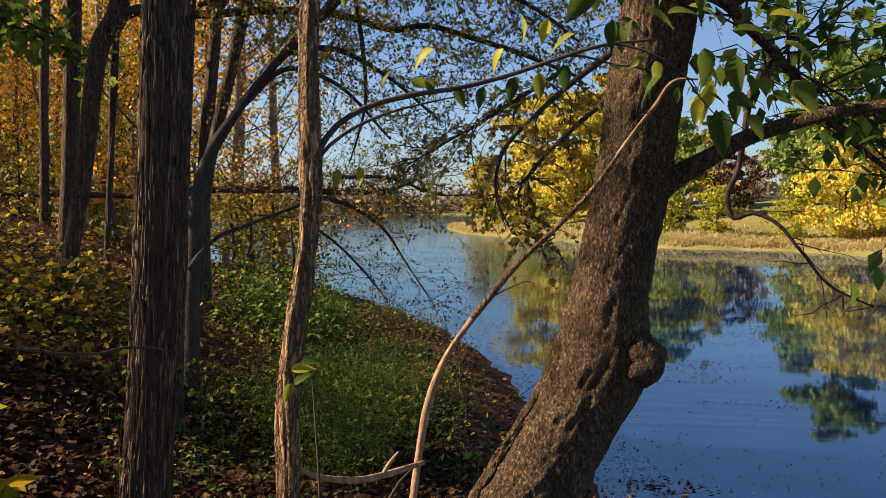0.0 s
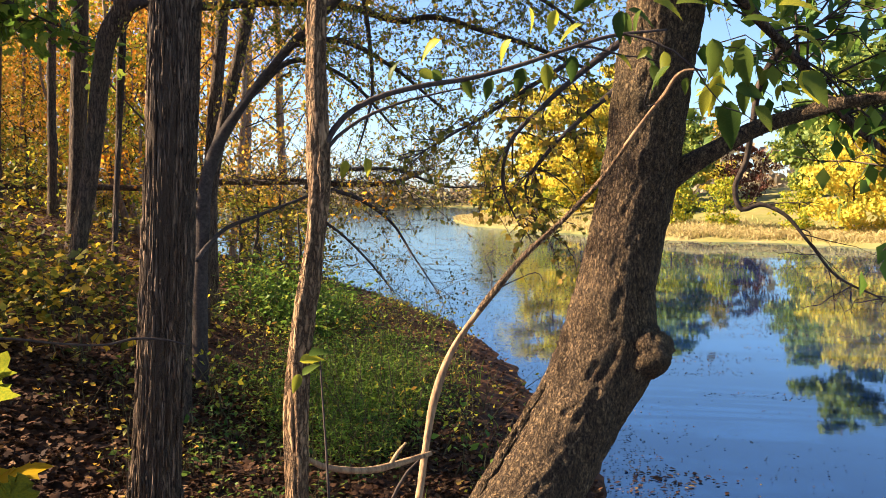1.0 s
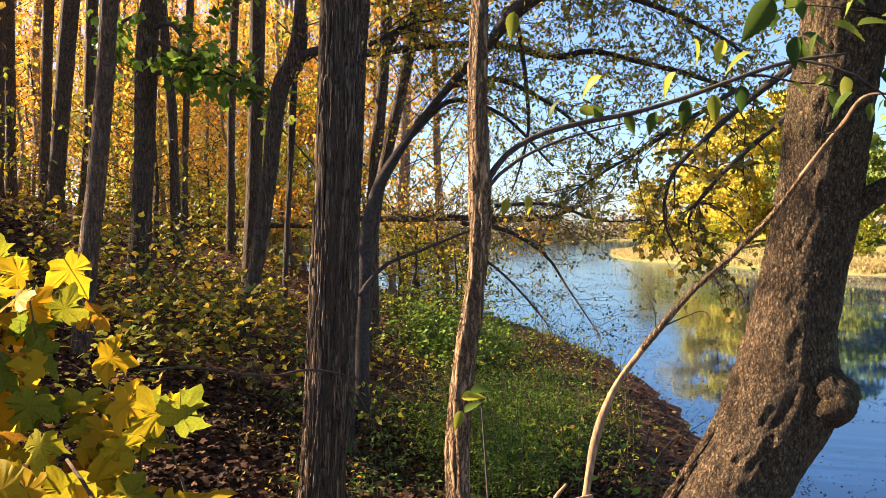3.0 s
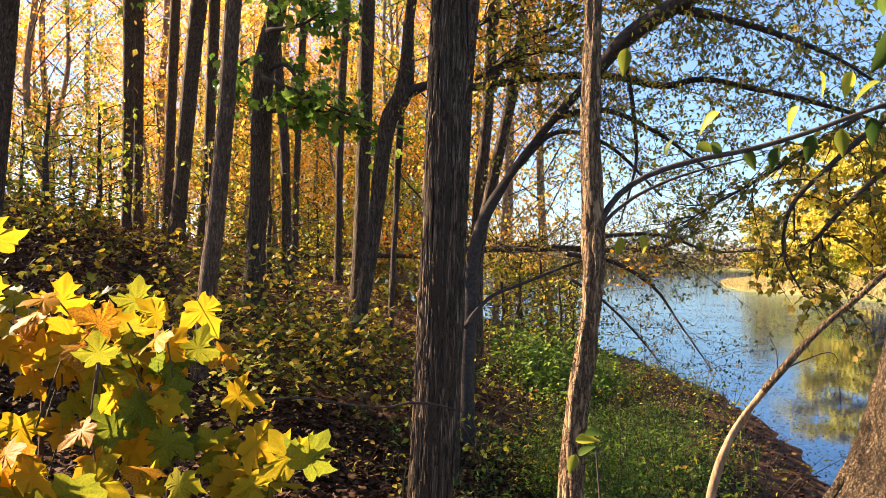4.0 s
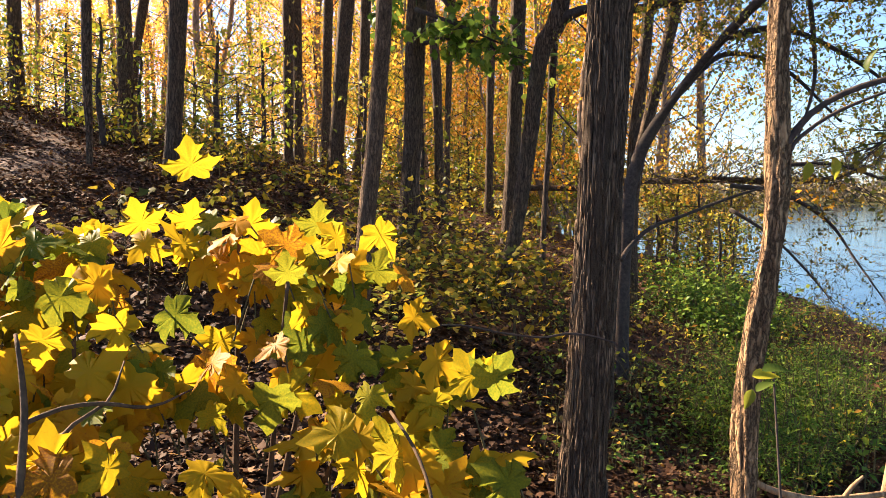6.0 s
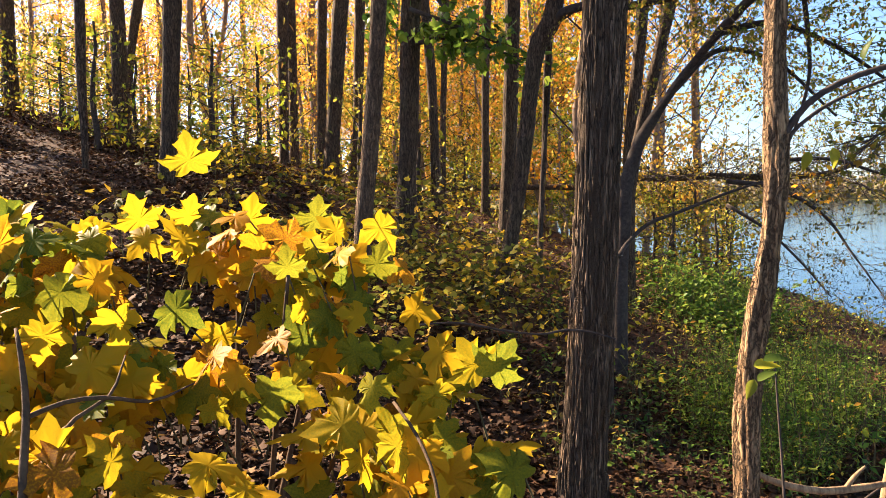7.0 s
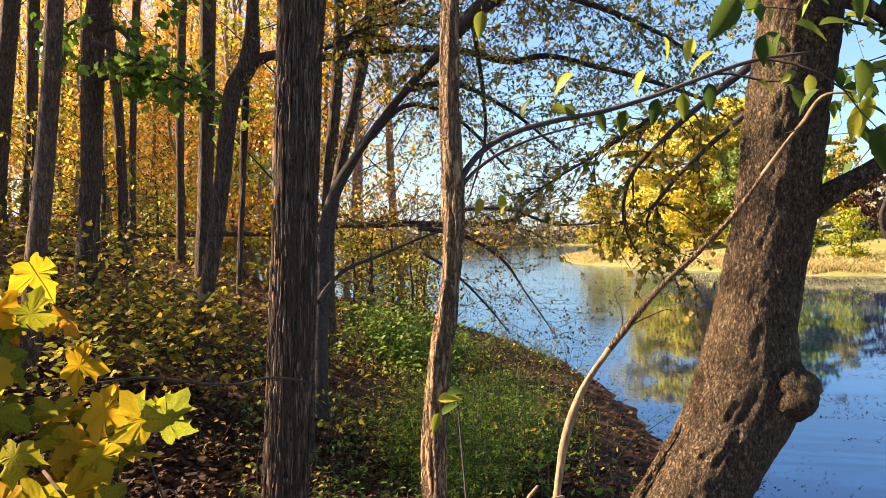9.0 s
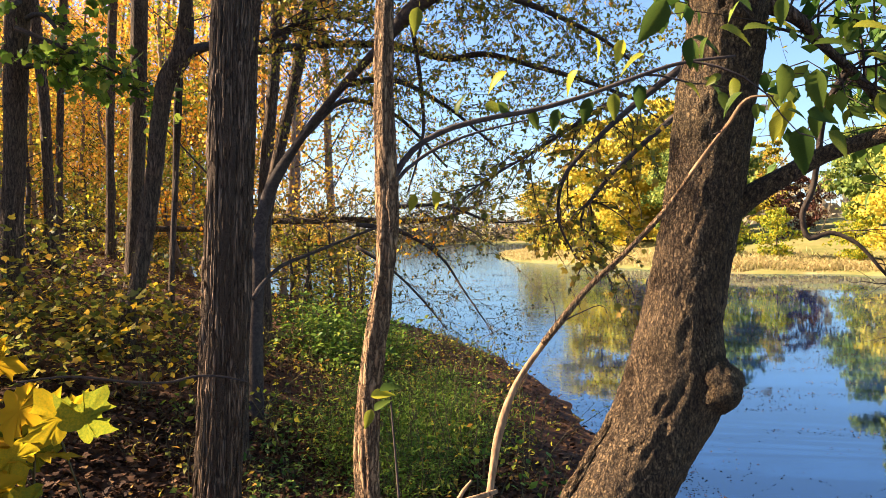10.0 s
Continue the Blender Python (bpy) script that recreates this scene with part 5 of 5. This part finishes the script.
plant(wood_tree("lime_tree", 58, 5, LEAF_LIME, 0.065, 2000, "small tree with yellow-green leaves under tall trunks", "woods behind", 0.08, 0.24, bark=BARK_BACK, rise=(0.1, 0.9)), under[1::2], pr)
# unseen trees towards the sun, added to shade the near slope and litter
beside = [(-16.4, 6.4), (-18.2, 7.4), (-19.0, 6.2)]
plant(wood_tree("yellow_tree", 59, 12, LEAF_YELLOW, 0.06, 5200, "unseen leafy yellow tree added to shade the slope", "woods behind", 0.2, 0.2, bark=BARK_BACK), beside, np.random.RandomState(33))
shrub_places = wedge(pr, 34, -64, -18, 11.5, 26, 0.9, lambda x, y: on_land(x, y, 2.5))
shrub_places += wedge(pr, 16, -19, -9.5, 12, 19, 0.6, lambda x, y: on_land(x, y, 0.8))
shrub_places += wedge(pr, 12, -64, -44, 10.5, 15, 0.8)
pr.shuffle(shrub_places)
for k, (seed, mat, lab) in enumerate(((61, LEAF_LIME, "low shrub with yellow-green leaves"), (62, LEAF_OLIVE, "low shrub with olive-yellow leaves"), (63, LEAF_RUSSET, "low thin shrub with russet and olive leaves"))):
    plant(wood_tree("shrub", seed, 1.7, mat, 0.08, 420, lab, "forest shrubs", 0.1, 0.38, OVAL, BARK_TWIG), shrub_places[k::3], pr, 0.6, 1.2)

# ---- far bank ----
def bank_tree(name, seed, tall, mat, leaf, count, label, places):
    plant(wood_tree(name, seed, tall, mat, leaf, count, label, "far bank trees", 0.04, 0.38 if tall < 7 else 0.24), places, pr, 0.9, 1.15)


bank_tree("yellow_tree", 71, 11, LEAF_GOLD, 0.24, 14000, "broad golden-yellow tree on the far bank", [(10.6, 64), (8.7, 68), (12.6, 67), (15, 72), (17.5, 77), (20, 84)])
bank_tree("green_tree", 72, 7.5, LEAF_FAR, 0.2, 9000, "rounded green tree on the far bank", [(15.3, 56), (13.5, 60), (17.5, 64), (26.5, 60)])
bank_tree("green_tree", 73, 12, LEAF_FAR, 0.29, 11500, "tall green tree on the far bank", [(25.5, 52), (29, 45), (36, 42), (33, 49), (44, 42), (41, 51)])
bank_tree("red_tree", 74, 3.6, LEAF_RED, 0.12, 3000, "small dark red tree on the far lawn", [(20.6, 55)])
bank_tree("olive_tree", 75, 8.5, LEAF_OLIVE, 0.26, 3600, "half-bare olive-brown tree on the far bank", [(8, 92), (13, 100), (20, 110), (6, 112), (30, 90), (26, 120), (4.5, 84), (32, 64), (38, 62)])
bank_tree("willow_shrub", 76, 5, LEAF_GOLD, 0.15, 7000, "broad golden shrub at the far water's edge", [(20.6, 40.5), (22.5, 38.5), (25.5, 36.5), (28.5, 35), (33, 32.5), (24.5, 43)])
bank_tree("green_shrub", 77, 2.5, LEAF_LIME, 0.11, 2500, "low green shrub on the far bank", [(15.5, 45), (18.9, 43), (11.5, 50), (7.5, 60), (26, 33.5), (5, 70), (13.3, 47.5)])
fw = np.random.RandomState(81)
xs = np.concatenate([fw.uniform(-260, 60, 420), fw.uniform(20, 160, 160)])
ys = np.concatenate([np.interp(xs[:420], [-260, -90, -45, -22, 5, 60], [194, 203, 222, 285, 289, 285]) + fw.uniform(0, 18, 420), fw.uniform(90, 240, 160)])
spots = []
for x, y in zip(xs, ys):
    if -reach(np.array([x]), np.array([y]), ACROSS)[0] < 2:
        continue
    h = fw.uniform(5, 10)
    c = fw.normal(0, 1, (45, 3)) * (1.8, 1.8, h * 0.28) + (x, y, float(height(x, y)[0]) + h * 0.42)
    spots.append(c)
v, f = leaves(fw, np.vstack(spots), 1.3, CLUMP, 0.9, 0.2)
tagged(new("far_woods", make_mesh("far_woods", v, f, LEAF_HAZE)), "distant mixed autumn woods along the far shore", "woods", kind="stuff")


def blades(r, xy, low, high, width, mat, name, label, category, lean_=0.25):
    """Upright grass blades as single bent triangles pairs."""
    n = len(xy)
    base = on_ground(xy[:, 0], xy[:, 1], 0.03)
    a = r.uniform(0, 2 * np.pi, n)
    side = np.c_[np.cos(a), np.sin(a), np.zeros(n)] * width
    h = (r.uniform(low, high, n) * (0.35 + 1.1 * vnoise(xy[:, 0] * 0.45 + 70, xy[:, 1] * 0.45 + 70)))[:, None]
    bend_ = np.c_[r.normal(0, lean_, n), r.normal(0, lean_, n), np.zeros(n)] * h
    mid = base + (0, 0, 1) * h * 0.6 + bend_ * 0.35
    tip = base + (0, 0, 1) * h * 0.95 + bend_
    v = np.stack([base - side, base + side, mid + side * 0.8, mid - side * 0.8, tip], 1).reshape(-1, 3)
    k = np.arange(n)[:, None] * 5
    f = np.concatenate([k + (0, 1, 2), k + (0, 2, 3), k + (3, 2, 4)])
    return tagged(new(name, make_mesh(name, v, f, mat)), label, category, kind="stuff")


br = np.random.RandomState(91)
seg = np.array([(0.45, 90), (0.65, 79), (2.05, 66), (7.65, 52), (12.05, 42.05), (17.05, 40.05), (19.2, 35.1), (24.1, 30.6), (38, 25.1)])
t = br.uniform(0, 8, 22000)
k = t.astype(int)
p = seg[k] + (seg[k + 1] - seg[k]) * (t - k)[:, None] + np.c_[np.abs(br.normal(0, 1.8, 22000)) ** 1.2, np.abs(br.normal(0, 1.6, 22000)) ** 1.2]
blades(br, p, 0.08, 0.4, 0.035, REED, "dry_reeds", "pale dry reeds and grass along the far bank", "grass", 0.8)

# ---- forest floor ----
trail = spline([(-24, 4.8, 0, 0.32), (-14, 6.2, 0, 0.32), (-9.8, 6.6, 0, 0.3), (-7.6, 5.0, 0, 0.28), (-6.3, 0.5, 0, 0.35), (-6, -6, 0, 0.35)], 0.25)
nrm_ = np.gradient(trail[:, :2], axis=0)
nrm_ = np.c_[-nrm_[:, 1], nrm_[:, 0]] / np.linalg.norm(nrm_, axis=1)[:, None]
cols = np.linspace(-1, 1, 9)
px = (trail[:, None, 0] + nrm_[:, None, 0] * cols * trail[:, None, 3]).ravel()
py = (trail[:, None, 1] + nrm_[:, None, 1] * cols * trail[:, None, 3]).ravel()
pz = height(px, py) + np.tile(0.018 - 0.03 * np.abs(cols) ** 4, len(trail))
i, j = np.meshgrid(np.arange(len(trail) - 1), np.arange(8), indexing="ij")
pf = np.stack([i * 9 + j, i * 9 + j + 1, (i + 1) * 9 + j + 1, (i + 1) * 9 + j], -1).reshape(-1, 4)
tagged(new("trail", make_mesh("trail", np.c_[px, py, pz], pf, TRAIL)), "trodden bare earth trail through the forest", "path", kind="structure")


def off_trail(x, y, gap):
    return np.min((np.asarray(x)[..., None] - trail[:, 0]) ** 2 + (np.asarray(y)[..., None] - trail[:, 1]) ** 2, -1) > gap * gap


lr = np.random.RandomState(101)


def scatter(r, n, a0, a1, d0, d1, least, power=1.0):
    a, d = np.radians(r.uniform(a0, a1, n)), d0 + (d1 - d0) * r.rand(n) ** power
    x, y = d * np.sin(a), d * np.cos(a)
    ok = (reach(x, y, SHORE) > least) & (off_trail(x, y, 0.4) | (r.rand(n) < 0.6))
    return x[ok], y[ok]


x, y = scatter(lr, 80000, -68, 24, 2.2, 24, 0.02, 1.25)
xn, yn = scatter(lr, 46000, -68, 14, 1.6, 6.5, 0.05)
xu, yu = scatter(lr, 30000, -68, -38, 7, 16, 0.05)
x, y = np.r_[x, xn, xu], np.r_[y, yn, yu]
a, d = lr.uniform(0, 2 * np.pi, 9000), 6.5 * np.sqrt(lr.rand(9000))
ok = reach(d * np.sin(a), d * np.cos(a), SHORE) > 0.05
x, y = np.r_[x, (d * np.sin(a))[ok]], np.r_[y, (d * np.cos(a))[ok]]
pos = on_ground(x, y) + np.c_[np.zeros(len(x)), np.zeros(len(x)), lr.uniform(0.0, 0.022, len(x))]
v, f = leaves(lr, pos, 0.042, WIDE, 0.42, 0.0)
v2, f2 = leaves(lr, pos[::4] + (0.03, 0.02, 0.012), 0.052, STAR, 0.34, 0.0)
tagged(new("leaf_litter", make_mesh("leaf_litter", *join([(v, f), (v2, f2)]), LEAF_DEAD)), "fallen brown and tan leaves covering the forest floor", "leaf litter", kind="stuff")


def seedling(name, seed, tall, n, mat, leaf, shape, label, group, spread=0.5, stems=1):
    r = np.random.RandomState(seed)
    t = thing(name, (0, 0, 0), label, "seedling" if stems == 1 else "shrub", group)
    tb, sp = [], []
    for s in range(stems):
        o = r.normal(0, 0.08 * (stems > 1), 2)
        d = r.normal(0, 0.3 if stems > 1 else 0.12, 2)
        top = np.array((o[0] + d[0] * tall, o[1] + d[1] * tall, tall * r.uniform(0.7, 1.1)))
        st = spline([(o[0], o[1], -0.04, 0.004), (*(np.array((o[0], o[1], 0)) * 0.5 + top * 0.5 + r.normal(0, 0.02, 3)), 0.003), (*top, 0.0012)], tall / 6)
        tb.append(st)
        m = n // stems
        w = r.uniform(0.25, 1.0, m)
        p = st[(w * (len(st) - 1)).astype(int), :3]
        off = r.normal(0, 1, (m, 3)) * (spread, spread, 0.25 * spread) * tall * (0.35 + 0.4 * np.sin(w * 3))[:, None]
        sp.append(p + off)
    v, f = join([tube(q_, 4) for q_ in tb])
    part("stem" if stems == 1 else "stem_tuft", make_mesh("stem", v, f, STEM), t, kind="" if stems == 1 else "stuff")
    v, f = leaves(r, np.vstack(sp), leaf, shape, 0.45, 0.15)
    part("foliage", make_mesh("foliage", v, f, mat), t)
    return t


sr = np.random.RandomState(111)
spots_ = wedge(sr, 26, -40, -18, 6.0, 9, 0.34, lambda x, y: on_land(x, y, 2.4)) + wedge(sr, 160, -62, -22, 5.8, 15, 0.24, lambda x, y: on_land(x, y, 2.2) and off_trail(x, y, 0.8) and vnoise(np.array([x * 0.8 + 30]), np.array([y * 0.8 + 30]))[0] > 0.36)
for k, (seed, tall, n, mat) in enumerate(((121, 0.35, 18, LEAF_SEED), (122, 0.5, 30, LEAF_SEED), (123, 0.3, 14, LEAF_SEED), (124, 0.6, 40, LEAF_SEED))):
    plant(seedling("maple_seedling", seed, tall, n, mat, 0.07, STAR, "small yellow maple seedling growing through leaf litter", "seedlings"), spots_[k::4], sr, 0.7, 1.3)


maples = wedge(sr, 13, -35, -24, 5.4, 9.5, 0.42, lambda x, y: on_land(x, y, 2.2))
for k, (seed, tall, n, mat) in enumerate(((125, 0.85, 110, LEAF_OLIVE), (126, 0.7, 80, LEAF_SEED), (127, 1.0, 130, LEAF_OLIVE))):
    plant(seedling("maple_seedling", seed, tall, n, mat, 0.062, STAR, "bushy knee-high maple seedling with olive-yellow leaves", "seedlings", 0.4), maples[k::3], sr, 0.7, 1.15)


def patch_places(r, n, cx, cy, rx, ry, gap):
    out = []
    for _ in range(n * 30):
        a, d = r.uniform(0, 2 * math.pi), math.sqrt(r.rand())
        x, y = cx + rx * d * math.cos(a), cy + ry * d * math.sin(a)
        if on_land(x, y, 0.6) and all((x - p) ** 2 + (y - q) ** 2 > gap * gap for p, q in out):
            out.append((x, y))
        if len(out) == n:
            break
    return out


near_mound = patch_places(sr, 64, -0.75, 6.4, 0.6, 1.5, 0.14)
far_mound = patch_places(sr, 34, -1.9, 10.2, 0.8, 1.7, 0.24)
scrub = wedge(sr, 120, -26, 3, 4.2, 14, 0.2, lambda x, y: on_land(x, y, 0.5) and x > -3.4)
low_herbs = wedge(sr, 90, -21, -5, 3.0, 7.0, 0.13, lambda x, y: on_land(x, y, 1.0))
for k, (seed, tall, n, mat, leaf, shape, places) in enumerate(((131, 0.46, 330, LEAF_HERB, 0.046, NARROW, near_mound[::2]), (132, 0.58, 360, LEAF_HERB, 0.042, NARROW, near_mound[1::2]), (133, 0.6, 170, LEAF_HERB, 0.08, OVAL, far_mound[::2]), (134, 0.75, 150, LEAF_HERB, 0.075, OVAL, far_mound[1::2]),
                                                 (135, 0.4, 45, LEAF_OLIVE, 0.055, OVAL, scrub[::2]), (136, 0.32, 40, LEAF_HERB, 0.06, OVAL, scrub[1::4]), (137, 0.5, 45, LEAF_LIME, 0.06, OVAL, scrub[3::4]), (138, 0.13, 28, LEAF_GREEN, 0.05, OVAL, low_herbs))):
    plant(seedling("bank_shrub", seed, tall, n, mat, leaf, shape, "bushy green herb growing on the lake bank" if k < 4 else "thin olive-green herb among fallen leaves", "bank plants", 0.75 if k == 7 else 0.3, 6), places, sr, 0.6, 1.15)
x, y = scatter(sr, 800, -28, 5, 4.2, 15, 0.6)
keep_ = reach(x, y, SHORE) < 1.6
blades(sr, np.c_[x, y][keep_], 0.1, 0.4, 0.005, LEAF_GREEN, "bank_grass", "thin green grass on the lake bank", "grass")

# ---- on the water ----
wr = np.random.RandomState(141)
n = 60000
a, d = np.radians(wr.uniform(-12, 34, n)), 5.5 + 42 * wr.rand(n) ** 1.2
x, y = d * np.sin(a), d * np.cos(a)
dens = 0.6 * vnoise(x * 0.25 + 60, y * 0.18 + 60) + 0.4 * vnoise(x * 0.9 + 20, y * 2.6 + 20)
ok = (reach(x, y, SHORE) < -0.03) & ((dens + 0.1 * np.clip((d - 9) / 5, 0, 1) > 0.56) | (reach(x, y, SHORE) > -1.3))
ok &= (d > 9) | (wr.rand(n) < 0.12) | (reach(x, y, SHORE) > -0.7)
fl = np.c_[x[ok], y[ok], np.full(ok.sum(), LAKE + 0.006)]
v, f = leaves(wr, fl, 0.01 + 0.0009 * d[ok], CLUMP, 0.12, 0.0)
v, f = join([(v, f), leaves(wr, np.c_[wr.normal(1.55, 0.2, 70), wr.normal(5.9, 0.14, 70), np.full(70, LAKE + 0.008)], 0.055, OVAL, 0.06, 0.0)])
tagged(new("floating_weed", make_mesh("floating_weed", v, f, LEAF_DEAD)), "scattered leaves and weed floating on the water", "floating leaves", kind="stuff")
